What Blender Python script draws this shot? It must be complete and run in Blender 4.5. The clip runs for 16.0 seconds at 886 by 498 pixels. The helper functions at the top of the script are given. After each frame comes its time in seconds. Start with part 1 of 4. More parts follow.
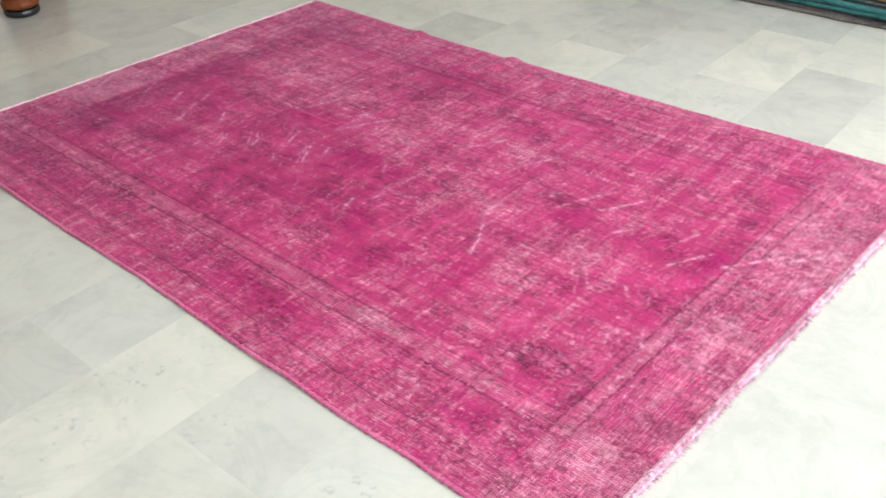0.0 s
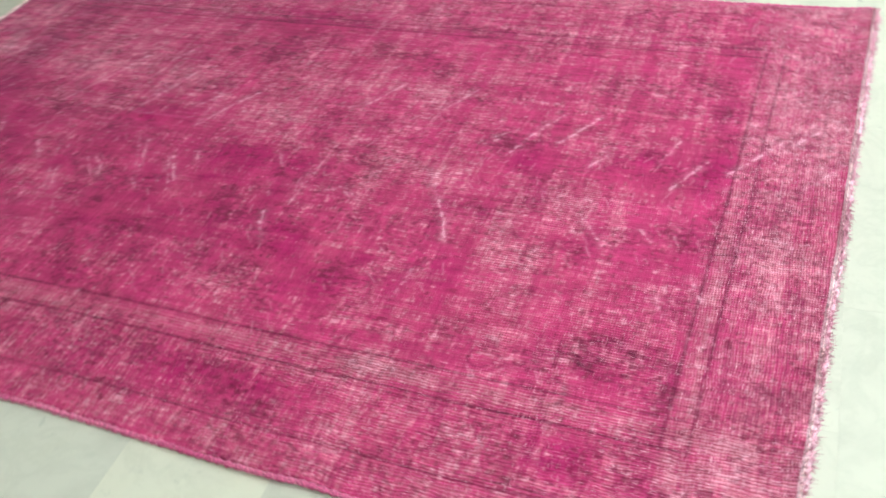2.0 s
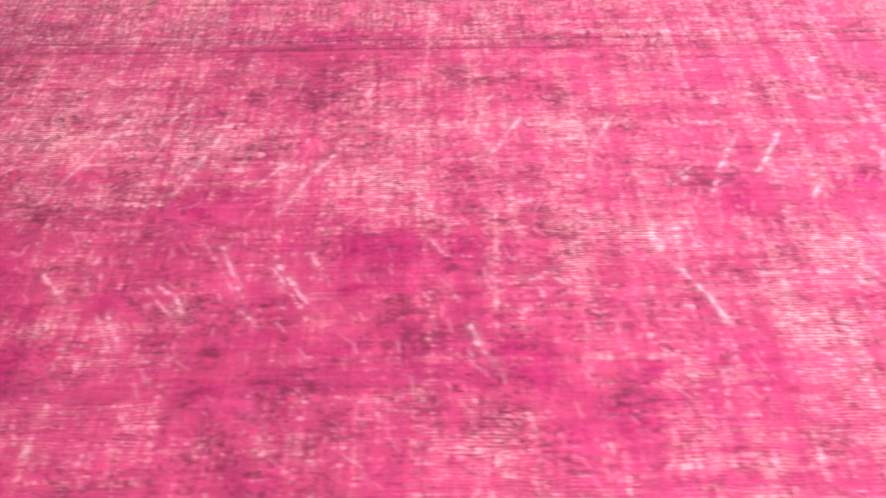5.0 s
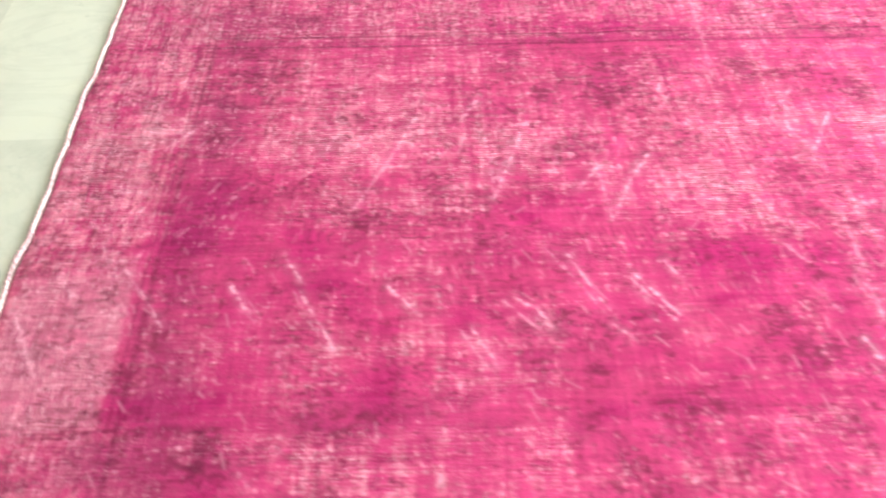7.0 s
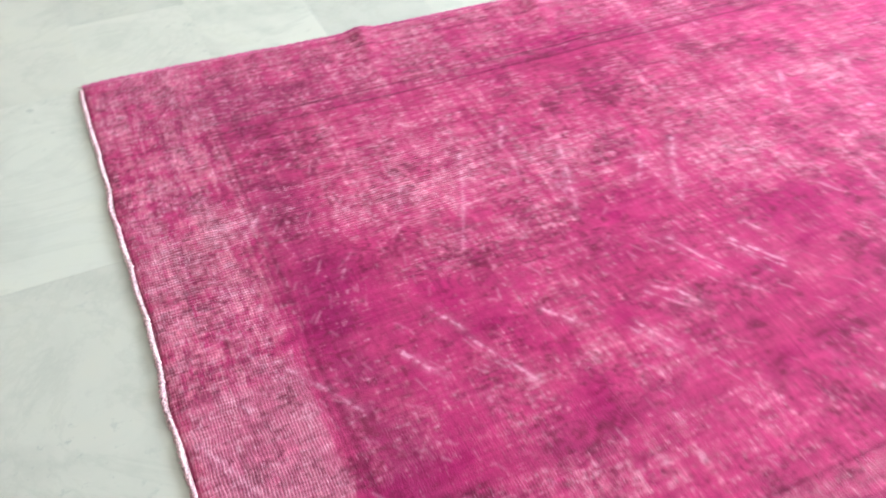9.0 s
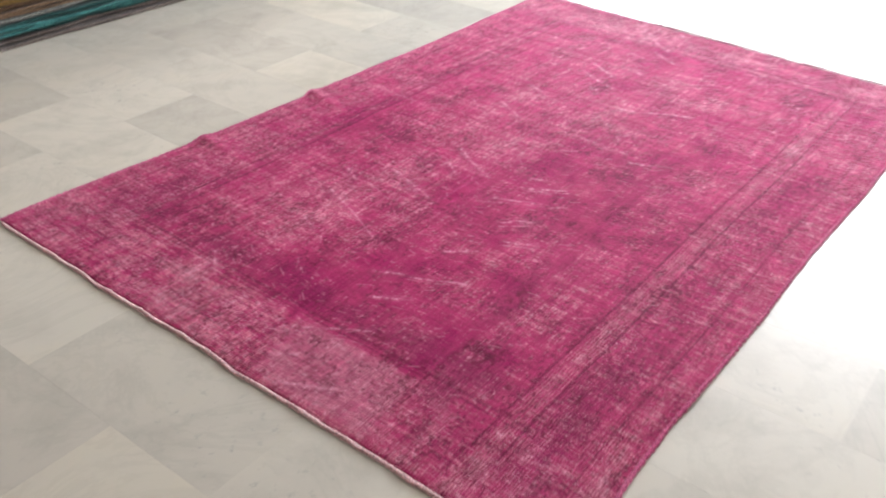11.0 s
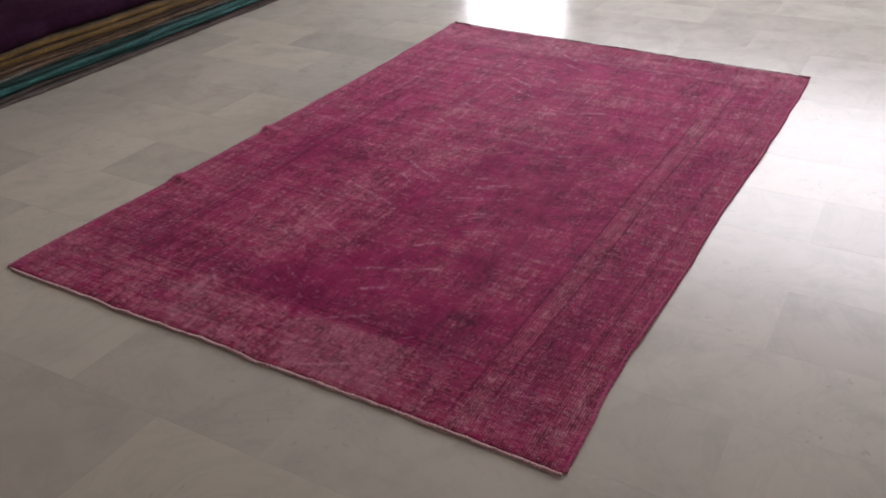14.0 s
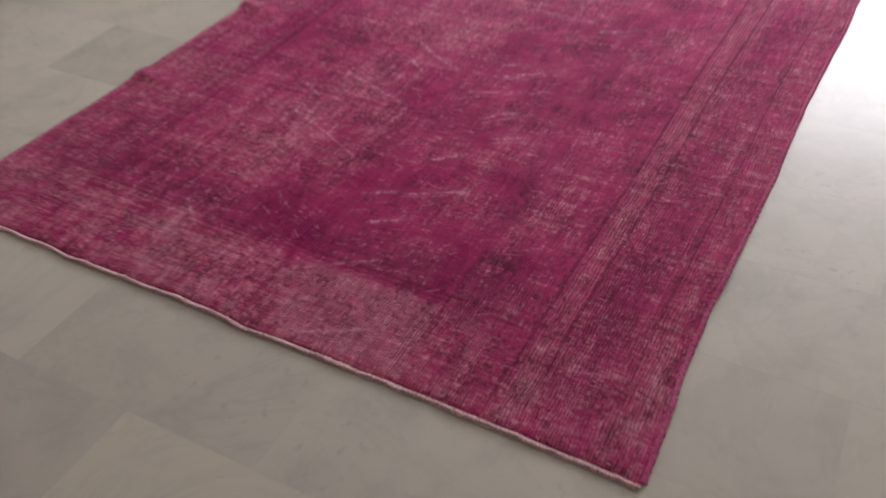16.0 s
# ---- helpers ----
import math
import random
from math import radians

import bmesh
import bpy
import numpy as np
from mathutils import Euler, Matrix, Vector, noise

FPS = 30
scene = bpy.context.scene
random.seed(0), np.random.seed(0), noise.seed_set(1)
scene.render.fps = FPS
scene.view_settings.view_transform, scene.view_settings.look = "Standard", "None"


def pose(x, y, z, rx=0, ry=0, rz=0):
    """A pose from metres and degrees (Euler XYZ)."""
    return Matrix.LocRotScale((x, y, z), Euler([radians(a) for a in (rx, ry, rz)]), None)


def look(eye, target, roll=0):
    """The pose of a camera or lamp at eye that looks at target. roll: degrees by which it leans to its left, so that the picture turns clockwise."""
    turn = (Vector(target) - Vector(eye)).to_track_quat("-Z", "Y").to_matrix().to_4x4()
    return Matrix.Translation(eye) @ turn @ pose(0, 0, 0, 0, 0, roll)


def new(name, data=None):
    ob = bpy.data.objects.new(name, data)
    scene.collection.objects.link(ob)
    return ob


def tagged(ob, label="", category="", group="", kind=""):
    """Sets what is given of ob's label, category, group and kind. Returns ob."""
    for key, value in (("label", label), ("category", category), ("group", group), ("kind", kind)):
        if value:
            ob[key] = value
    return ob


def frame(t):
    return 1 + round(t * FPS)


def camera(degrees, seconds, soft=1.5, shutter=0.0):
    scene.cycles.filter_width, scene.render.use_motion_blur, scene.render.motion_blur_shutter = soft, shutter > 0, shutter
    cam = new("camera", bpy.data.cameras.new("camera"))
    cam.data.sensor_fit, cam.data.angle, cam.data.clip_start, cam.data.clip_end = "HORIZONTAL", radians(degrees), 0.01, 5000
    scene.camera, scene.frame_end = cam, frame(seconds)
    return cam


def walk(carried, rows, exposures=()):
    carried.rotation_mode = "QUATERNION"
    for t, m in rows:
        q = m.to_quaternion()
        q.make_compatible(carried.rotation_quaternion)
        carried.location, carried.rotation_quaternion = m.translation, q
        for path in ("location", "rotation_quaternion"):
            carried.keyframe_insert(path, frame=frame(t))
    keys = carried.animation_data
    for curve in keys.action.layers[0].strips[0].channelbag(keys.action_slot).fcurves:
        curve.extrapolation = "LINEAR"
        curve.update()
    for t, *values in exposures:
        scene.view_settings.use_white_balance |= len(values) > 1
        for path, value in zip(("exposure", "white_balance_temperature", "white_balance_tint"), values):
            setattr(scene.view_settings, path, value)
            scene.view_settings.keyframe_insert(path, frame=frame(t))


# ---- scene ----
cam = camera(53.1, 16.0, soft=1.75, shutter=0.8)
EXPOSURES = [(0, -0.24, 6450, 8), (1, -0.24, 6500, 4), (2, -0.35, 6600, -5), (2.5, -0.35, 6700, -10), (3.2, 0.02, 6750, -12), (5.5, 0.57, 7000, -15), (6.5, 0.67, 6850, -8), (8, 0.73, 6500, 0), (8.5, 0.61, 6250, 0), (9, 0.4, 6000, 3), (9.5, 0.49, 5950, 4), (11.8, -0.9, 7170, 23), (12.5, -1.3, 7170, 24), (13.5, -1.62, 7170, 25), (14.5, -1.66, 7170, 25), (15, -1.66, 7220, 25), (15.5, -1.58, 7170, 25), (16, -1.25, 7070, 23)]
PATH = [
    (0, (3.341, -0.925, 1.409), (2.237, 0.315, 0.294), -1.6),
    (0.5, (3.261, -0.96, 1.393), (2.192, 0.293, 0.26), -2.5),
    (1, (3.129, -0.894, 1.362), (2.166, 0.384, 0.162), -4.7),
    (1.5, (2.929, -0.742, 1.356), (2.065, 0.548, 0.095), -9.3),
    (2, (2.688, -0.7, 1.334), (2.03, 0.643, 0.007), -8.7),
    (2.5, (2.437, -0.702, 1.33), (1.972, 0.704, -0.014), -7.4),
    (3, (2.283, -0.584, 1.295), (1.924, 0.82, -0.082), -6.7),
    (3.2, (2.223, -0.528, 1.298), (1.931, 0.877, -0.094), -6.2),
    (5.3, (1.403, -0.301, 1.271), (1.408, 1.074, -0.181), -0.7),
    (5.5, (1.356, -0.265, 1.265), (1.331, 1.103, -0.195), -1.8),
    (6, (1.182, -0.248, 1.25), (1.126, 1.11, -0.217), -2.2),
    (6.5, (0.944, -0.285, 1.268), (0.947, 1.089, -0.186), -1.2),
    (7, (0.798, -0.236, 1.243), (0.816, 1.122, -0.225), -0.8),
    (7.5, (0.632, -0.093, 1.244), (0.711, 1.238, -0.246), -1.4),
    (8, (0.432, -0.012, 1.245), (0.662, 1.295, -0.251), 1.2),
    (8.5, (0.199, 0.016, 1.278), (0.633, 1.242, -0.242), 2.1),
    (9, (0.046, -0.107, 1.295), (0.655, 1.16, -0.127), 1.8),
    (9.5, (-0.126, -0.23, 1.346), (0.687, 0.975, -0.026), 2.2),
    (9.7, (-0.248, -0.243, 1.349), (0.678, 0.919, 0.01), 2.3),
    (11.8, (-1.281, -0.495, 1.407), (0.19, 0.395, 0.386), -1.3),
    (12, (-1.343, -0.473, 1.425), (0.144, 0.355, 0.375), -1.8),
    (12.5, (-1.384, -0.482, 1.436), (0.099, 0.329, 0.368), -1.9),
    (13, (-1.367, -0.519, 1.444), (0.122, 0.342, 0.423), -1.7),
    (13.5, (-1.356, -0.525, 1.441), (0.128, 0.352, 0.426), -1.8),
    (14, (-1.358, -0.524, 1.439), (0.119, 0.362, 0.422), -2.0),
    (14.5, (-1.362, -0.509, 1.439), (0.106, 0.384, 0.415), -2.0),
    (15, (-1.362, -0.428, 1.42), (0.094, 0.465, 0.379), -2.4),
    (15.5, (-1.204, -0.323, 1.373), (0.192, 0.528, 0.222), -4.1),
    (16, (-0.916, -0.197, 1.347), (0.369, 0.601, 0.039), -4.3),
]
walk(cam, [(t, look(eye, target, roll)) for t, eye, target, roll in PATH], EXPOSURES)

# ---- world, sun, large lights ----
world = bpy.data.worlds.new("sky")
scene.world = world
world.use_nodes = True
wn = world.node_tree
sky = wn.nodes.new("ShaderNodeTexSky")
sky.sky_type = "NISHITA"
sky.sun_disc = False
sky.sun_elevation, sky.sun_rotation = radians(48), radians(250)
sky.air_density, sky.dust_density, sky.ozone_density = 0.8, 6.0, 0.6
wn.nodes["Background"].inputs[1].default_value = 0.15
wn.links.new(sky.outputs[0], wn.nodes["Background"].inputs[0])
sun_data = bpy.data.lights.new("sun", "SUN")
sun_data.energy, sun_data.angle, sun_data.color = 1.2, radians(12), (1.0, 0.95, 0.88)
sun = new("sun", sun_data)
sun.matrix_world = look((-8, -3, 10), (0, 0, 0))

# daylight of the street through the shop window and the doorway
for lamp_y, lamp_z, wide, tall in ((0.32, 2.185, 3.95, 1.83), (3.105, 1.55, 1.0, 3.0)):
    lamp_data = bpy.data.lights.new("daylight", "AREA")
    lamp_data.shape, lamp_data.size, lamp_data.size_y = "RECTANGLE", wide, tall
    lamp_data.energy, lamp_data.color = 63 * wide * tall, (0.82, 0.912, 1.0)
    lamp = new("daylight", lamp_data)
    lamp.matrix_world = look((6.16, lamp_y, lamp_z), (0, lamp_y, lamp_z))

# ---- constants of the place ----
FLOOR = -0.008                    # top of the marble
X0, X1, Y0, Y1, TOP = -4.6, 6.2, -4.4, 6.2, 3.3
RUG_W = 1.9


# ---- small builders ----
def part(name, bm, material, parent=None, label="", smooth=False):
    """Links a bmesh as one mesh object, under its parent if there is one."""
    me = bpy.data.meshes.new(name)
    bm.to_mesh(me)
    bm.free()
    me.materials.append(material)
    if smooth:
        me.polygons.foreach_set("use_smooth", [True] * len(me.polygons))
    ob = new(name, me)
    if parent:
        ob.parent = parent
    if label:
        tagged(ob, label)
    return ob


def add_box(bm, x0, x1, y0, y1, z0, z1, bevel=0.0):
    made = bmesh.ops.create_cube(bm, size=1.0)["verts"]
    bmesh.ops.scale(bm, vec=(x1 - x0, y1 - y0, z1 - z0), verts=made)
    bmesh.ops.translate(bm, vec=((x0 + x1) / 2, (y0 + y1) / 2, (z0 + z1) / 2), verts=made)
    if bevel:
        edges = list({e for v in made for e in v.link_edges})
        bmesh.ops.bevel(bm, geom=edges, offset=bevel, segments=2, affect="EDGES", profile=0.6)


def box(*size, bevel=0.0):
    bm = bmesh.new()
    add_box(bm, *size, bevel=bevel)
    return bm


def lathe(profile, steps=40):
    """A turned solid from rows of (radius, height)."""
    bm = bmesh.new()
    rings = []
    for r, z in profile:
        rings.append([bm.verts.new((r * math.cos(a), r * math.sin(a), z))
                      for a in (2 * math.pi * k / steps for k in range(steps))])
    for low, high in zip(rings, rings[1:]):
        for k in range(steps):
            bm.faces.new((low[k], low[(k + 1) % steps], high[(k + 1) % steps], high[k]))
    bm.faces.new(rings[0][::-1])
    bm.faces.new(rings[-1])
    return bm


# ---- materials ----
def material(name):
    m = bpy.data.materials.new(name)
    m.use_nodes = True
    t = m.node_tree
    return m, t, t.nodes["Principled BSDF"]


def node(t, kind, **values):
    n = t.nodes.new("ShaderNode" + kind)
    for key, value in values.items():
        if key in ("operation", "blend_type", "data_type", "noise_dimensions", "wave_type", "bands_direction", "attribute_name", "feature", "normalize"):
            setattr(n, key, value)
        else:
            n.inputs[key].default_value = value
    return n


def ramp(t, stops, source):
    n = t.nodes.new("ShaderNodeValToRGB")
    while len(n.color_ramp.elements) < len(stops):
        n.color_ramp.elements.new(0.5)
    for e, (at, c) in zip(n.color_ramp.elements, stops):
        e.position, e.color = at, (*c, 1)
    t.links.new(source, n.inputs[0])
    return n.outputs[0]


def mix(t, kind, fac, a, b):
    n = t.nodes.new("ShaderNodeMix")
    n.data_type, n.blend_type = "RGBA", kind
    for k, v in ((0, fac), (6, a), (7, b)):
        if isinstance(v, bpy.types.NodeSocket):
            t.links.new(v, n.inputs[k])
        else:
            n.inputs[k].default_value = v if k == 0 else (*v, 1)
    return n.outputs[2]


def bumped(t, bsdf, source, strength, distance):
    n = node(t, "Bump", Strength=strength, Distance=distance)
    t.links.new(source, n.inputs["Height"])
    t.links.new(n.outputs[0], bsdf.inputs["Normal"])


def marble(name, random_socket, tint=(1.0, 1.0, 1.0)):
    """Polished marble: clouds, soft veins and grey specks, and a tone of its own for each slab."""
    m, t, b = material(name)
    geo = t.nodes.new("ShaderNodeNewGeometry")
    if random_socket == "object":
        rnd = t.nodes.new("ShaderNodeObjectInfo").outputs["Random"]
    else:
        rnd = geo.outputs["Random Per Island"]
    shift = node(t, "VectorMath", operation="SCALE")
    shift.inputs[0].default_value = (37.0, 91.0, 53.0)
    t.links.new(rnd, shift.inputs["Scale"])
    at = node(t, "VectorMath", operation="ADD")
    t.links.new(geo.outputs["Position"], at.inputs[0])
    t.links.new(shift.outputs[0], at.inputs[1])
    tone = ramp(t, [(at, tuple(v * w for v, w in zip(c, tint))) for at, c in [(0.0, (0.505, 0.478, 0.420)), (0.2, (0.532, 0.503, 0.440)), (0.5, (0.548, 0.518, 0.453)), (0.8, (0.562, 0.534, 0.466)), (1.0, (0.590, 0.563, 0.496))]], rnd)
    cloud = node(t, "TexNoise", Scale=5.0, Detail=6.0, Roughness=0.6, Distortion=0.3)
    t.links.new(at.outputs[0], cloud.inputs["Vector"])
    c1 = ramp(t, [(0.3, (0.87, 0.872, 0.87)), (0.52, (1, 1, 1)), (0.72, (1.03, 1.022, 0.99))], cloud.outputs[0])
    col = mix(t, "MULTIPLY", 1.0, tone, c1)
    vein = node(t, "TexNoise", Scale=2.2, Detail=8.0, Roughness=0.65, Distortion=2.2)
    t.links.new(at.outputs[0], vein.inputs["Vector"])
    c2 = ramp(t, [(0.455, (1, 1, 1)), (0.495, (0.84, 0.845, 0.84)), (0.505, (0.84, 0.845, 0.84)), (0.55, (1, 1, 1))], vein.outputs[0])
    col = mix(t, "MULTIPLY", 0.32, col, c2)
    speck = node(t, "TexNoise", Scale=38.0, Detail=3.0, Roughness=0.6)
    area = node(t, "TexNoise", Scale=2.6, Detail=2.0)
    t.links.new(at.outputs[0], speck.inputs["Vector"])
    t.links.new(at.outputs[0], area.inputs["Vector"])
    s1 = ramp(t, [(0.6, (0, 0, 0)), (0.72, (1, 1, 1))], speck.outputs[0])
    s2 = ramp(t, [(0.52, (0, 0, 0)), (0.68, (1, 1, 1))], area.outputs[0])
    both = mix(t, "MULTIPLY", 1.0, s1, s2)
    col = mix(t, "MIX", both, col, (0.40, 0.385, 0.35))
    t.links.new(col, b.inputs["Base Color"])
    r = ramp(t, [(0.3, (0.18,) * 3), (0.7, (0.26,) * 3)], cloud.outputs[0])
    t.links.new(r, b.inputs["Roughness"])
    b.inputs["IOR"].default_value = 1.6
    wavy = node(t, "TexNoise", Scale=9.0, Detail=2.0)
    t.links.new(at.outputs[0], wavy.inputs["Vector"])
    bumped(t, b, wavy.outputs[0], 0.12, 0.002)
    return m


def plaster(name, colour):
    m, t, b = material(name)
    n = node(t, "TexNoise", Scale=3.0, Detail=5.0)
    c = ramp(t, [(0.3, tuple(v * 0.93 for v in colour)), (0.7, colour)], n.outputs[0])
    t.links.new(c, b.inputs["Base Color"])
    b.inputs["Roughness"].default_value = 0.85
    f = node(t, "TexNoise", Scale=120.0, Detail=2.0)
    bumped(t, b, f.outputs[0], 0.15, 0.002)
    return m


def wool(name, colour, second=None, scale=60.0):
    """Pile or flat weave of a folded rug: fibre grain and faded patches."""
    m, t, b = material(name)
    co = t.nodes.new("ShaderNodeTexCoord")
    n = node(t, "TexNoise", Scale=6.0, Detail=6.0, Roughness=0.65)
    t.links.new(co.outputs["Object"], n.inputs["Vector"])
    second = second or tuple(v * 0.55 for v in colour)
    c = ramp(t, [(0.32, second), (0.6, colour), (0.8, tuple(min(1, v * 1.35 + 0.01) for v in colour))], n.outputs[0])
    f = node(t, "TexNoise", Scale=scale * 4, Detail=3.0)
    t.links.new(co.outputs["Object"], f.inputs["Vector"])
    c2 = ramp(t, [(0.3, (0.5, 0.5, 0.5)), (0.7, (1.28, 1.26, 1.22))], f.outputs[0])
    t.links.new(mix(t, "MULTIPLY", 1.0, c, c2), b.inputs["Base Color"])
    b.inputs["Roughness"].default_value = 0.95
    b.inputs["Specular IOR Level"].default_value = 0.15
    b.inputs["Sheen Weight"].default_value = 0.15
    bumped(t, b, f.outputs[0], 0.6, 0.004)
    return m


def pile_material():
    """Worn, over-dyed pile: the pattern lies on the mesh; rows of knots and fibre grain are added here."""
    m, t, b = material("overdyed_wool")
    att = node(t, "Attribute")
    att.attribute_name = "pattern"
    att2 = node(t, "Attribute")
    att2.attribute_name = "across"
    co = t.nodes.new("ShaderNodeTexCoord")
    fib = node(t, "TexNoise", Scale=380.0, Detail=2.0, Roughness=0.6)
    t.links.new(co.outputs["Object"], fib.inputs["Vector"])
    sep = t.nodes.new("ShaderNodeSeparateXYZ")
    t.links.new(co.outputs["Object"], sep.inputs[0])
    jig = node(t, "TexNoise", Scale=11.0, Detail=3.0)
    t.links.new(co.outputs["Object"], jig.inputs["Vector"])

    def math_node(kind, a, b=None, c=None):
        n = node(t, "Math", operation=kind)
        for k, v in enumerate((a, b, c)):
            if isinstance(v, bpy.types.NodeSocket):
                t.links.new(v, n.inputs[k])
            elif v is not None:
                n.inputs[k].default_value = v
        return n.outputs[0]

    # rows of knots: broken light ridges with darker gaps between
    rows = []
    for axis, pitch, stretch, amount in ((1, 0.0071, (45, 220, 1), att.outputs["Alpha"]), (0, 0.0054, (220, 75, 1), att2.outputs["Fac"])):
        phase = math_node("MULTIPLY_ADD", sep.outputs[axis], 2 * math.pi / pitch, math_node("MULTIPLY", jig.outputs[0], 20.0))
        wave = math_node("SINE", phase)
        mp = node(t, "Mapping")
        mp.inputs["Scale"].default_value = stretch
        t.links.new(co.outputs["Object"], mp.inputs[0])
        dash = node(t, "TexNoise", Scale=1.0, Detail=2.0, Roughness=0.55)
        t.links.new(mp.outputs[0], dash.inputs["Vector"])
        gate = math_node("MULTIPLY_ADD", dash.outputs[0], 4.2, -1.1)
        gate = math_node("MINIMUM", math_node("MAXIMUM", gate, 0.0), 1.5)
        rows.append(math_node("MULTIPLY", math_node("MULTIPLY", wave, gate), amount))
    rib = math_node("ADD", rows[0], rows[1])
    level = node(t, "MapRange")
    level.inputs[1].default_value, level.inputs[2].default_value = -1.0, 1.0
    t.links.new(rib, level.inputs[0])
    shade = ramp(t, [(0.0, (0.64, 0.48, 0.53)), (0.5, (1, 1, 1)), (1.0, (1.25, 1.62, 1.46))], level.outputs[0])
    col = mix(t, "MULTIPLY", 1.0, att.outputs["Color"], shade)
    # loose bright threads of bare cotton and thin dark gaps, along and across the rug
    for stretch, amount in (((42, 400, 1), att.outputs["Alpha"]), ((400, 46, 1), att2.outputs["Fac"])):
        mp = node(t, "Mapping")
        mp.inputs["Scale"].default_value = stretch
        t.links.new(co.outputs["Object"], mp.inputs[0])
        hair = node(t, "TexNoise", Scale=1.0, Detail=2.0, Roughness=0.6)
        t.links.new(mp.outputs[0], hair.inputs["Vector"])
        lit = math_node("MINIMUM", math_node("MAXIMUM", math_node("MULTIPLY_ADD", hair.outputs[0], 9.0, -5.5), 0.0), 1.0)
        gap = math_node("MINIMUM", math_node("MAXIMUM", math_node("MULTIPLY_ADD", hair.outputs[0], -7.0, 2.9), 0.0), 1.0)
        col = mix(t, "MIX", math_node("MULTIPLY", math_node("MULTIPLY", lit, amount), 1.3), col, (0.82, 0.40, 0.52))
        col = mix(t, "MIX", math_node("MULTIPLY", math_node("MULTIPLY", gap, amount), 0.50), col, (0.15, 0.012, 0.06))
    g = ramp(t, [(0.3, (0.82, 0.77, 0.79)), (0.7, (1.15, 1.22, 1.19))], fib.outputs[0])
    t.links.new(mix(t, "MULTIPLY", 1.0, col, g), b.inputs["Base Color"])
    b.inputs["Roughness"].default_value = 0.62
    b.inputs["Specular IOR Level"].default_value = 0.03
    b.inputs["Sheen Weight"].default_value = 0.30
    b.inputs["Sheen Roughness"].default_value = 0.32
    b.inputs["Sheen Tint"].default_value = (1.0, 0.45, 0.74, 1)
    bumped(t, b, math_node("MULTIPLY_ADD", rib, 0.3, fib.outputs[0]), 0.35, 0.003)
    return m


def varnished(name, dark, light):
    """Varnished hardwood with long grain."""
    m, t, b = material(name)
    co = t.nodes.new("ShaderNodeTexCoord")
    mp = node(t, "Mapping")
    mp.inputs["Scale"].default_value = (3.0, 30.0, 30.0)
    t.links.new(co.outputs["Object"], mp.inputs[0])
    n = node(t, "TexNoise", Scale=1.6, Detail=8.0, Roughness=0.6, Distortion=0.6)
    t.links.new(mp.outputs[0], n.inputs["Vector"])
    c = ramp(t, [(0.3, dark), (0.7, light)], n.outputs[0])
    t.links.new(c, b.inputs["Base Color"])
    b.inputs["Roughness"].default_value = 0.34
    b.inputs["Specular IOR Level"].default_value = 0.09
    b.inputs["Coat Weight"].default_value = 0.02
    b.inputs["Coat Roughness"].default_value = 0.2
    bumped(t, b, n.outputs[0], 0.06, 0.002)
    return m


def plain(name, colour, rough=0.5, metal=0.0):
    m, t, b = material(name)
    n = node(t, "TexNoise", Scale=40.0, Detail=4.0)
    c = ramp(t, [(0.3, tuple(v * 0.85 for v in colour)), (0.7, colour)], n.outputs[0])
    t.links.new(c, b.inputs["Base Color"])
    b.inputs["Roughness"].default_value, b.inputs["Metallic"].default_value = rough, metal
    return m


MARBLE = marble("marble", "object")
MARBLE_FAR = marble("marble_far", "island")
MARBLE_GREY = marble("marble_grey", "object", (0.94, 0.942, 0.945))
MARBLE_CREAM = marble("marble_cream", "object", (1.085, 1.08, 1.06))
GROUT = plain("grout", (0.53, 0.50, 0.44), 0.3)
WALL = plaster("wall_paint", (0.74, 0.66, 0.55))
WALL_FRONT = plaster("shop_front_paint", (0.66, 0.76, 0.86))
CEILING = plaster("ceiling_paint", (0.85, 0.83, 0.79))
FRAME = plain("window_frame_paint", (0.6, 0.6, 0.6), 0.4)
PAVING = plain("pavement", (0.32, 0.31, 0.3), 0.9)
PILE = pile_material()
SELVEDGE = wool("selvedge_wool", (0.64, 0.15, 0.30), (0.48, 0.05, 0.18))
FRINGE_PINK = wool("pink_fringe_cotton", (0.66, 0.30, 0.40), (0.50, 0.16, 0.26))
FRINGE_WEB = wool("fringe_web_cotton", (0.64, 0.38, 0.46), (0.48, 0.20, 0.28))
FRINGE = wool("fringe_cotton", (0.88, 0.60, 0.64), (0.74, 0.42, 0.49))
TABLE_WOOD = varnished("table_wood", (0.095, 0.019, 0.004), (0.145, 0.032, 0.007))
LEG_WOOD = varnished("leg_wood", (0.10, 0.024, 0.008), (0.19, 0.052, 0.017))
EBONY = plain("black_foot", (0.012, 0.010, 0.010), 0.25)

glass, gt, _ = material("glass")
gt.nodes.remove(gt.nodes["Principled BSDF"])
gm = gt.nodes.new("ShaderNodeMixShader")
gm.inputs[0].default_value = 0.05
gtr = gt.nodes.new("ShaderNodeBsdfTransparent")
ggl = gt.nodes.new("ShaderNodeBsdfGlossy")
ggl.inputs["Roughness"].default_value = 0.02
gt.links.new(gtr.outputs[0], gm.inputs[1])
gt.links.new(ggl.outputs[0], gm.inputs[2])
gt.links.new(gm.outputs[0], gt.nodes["Material Output"].inputs[0])

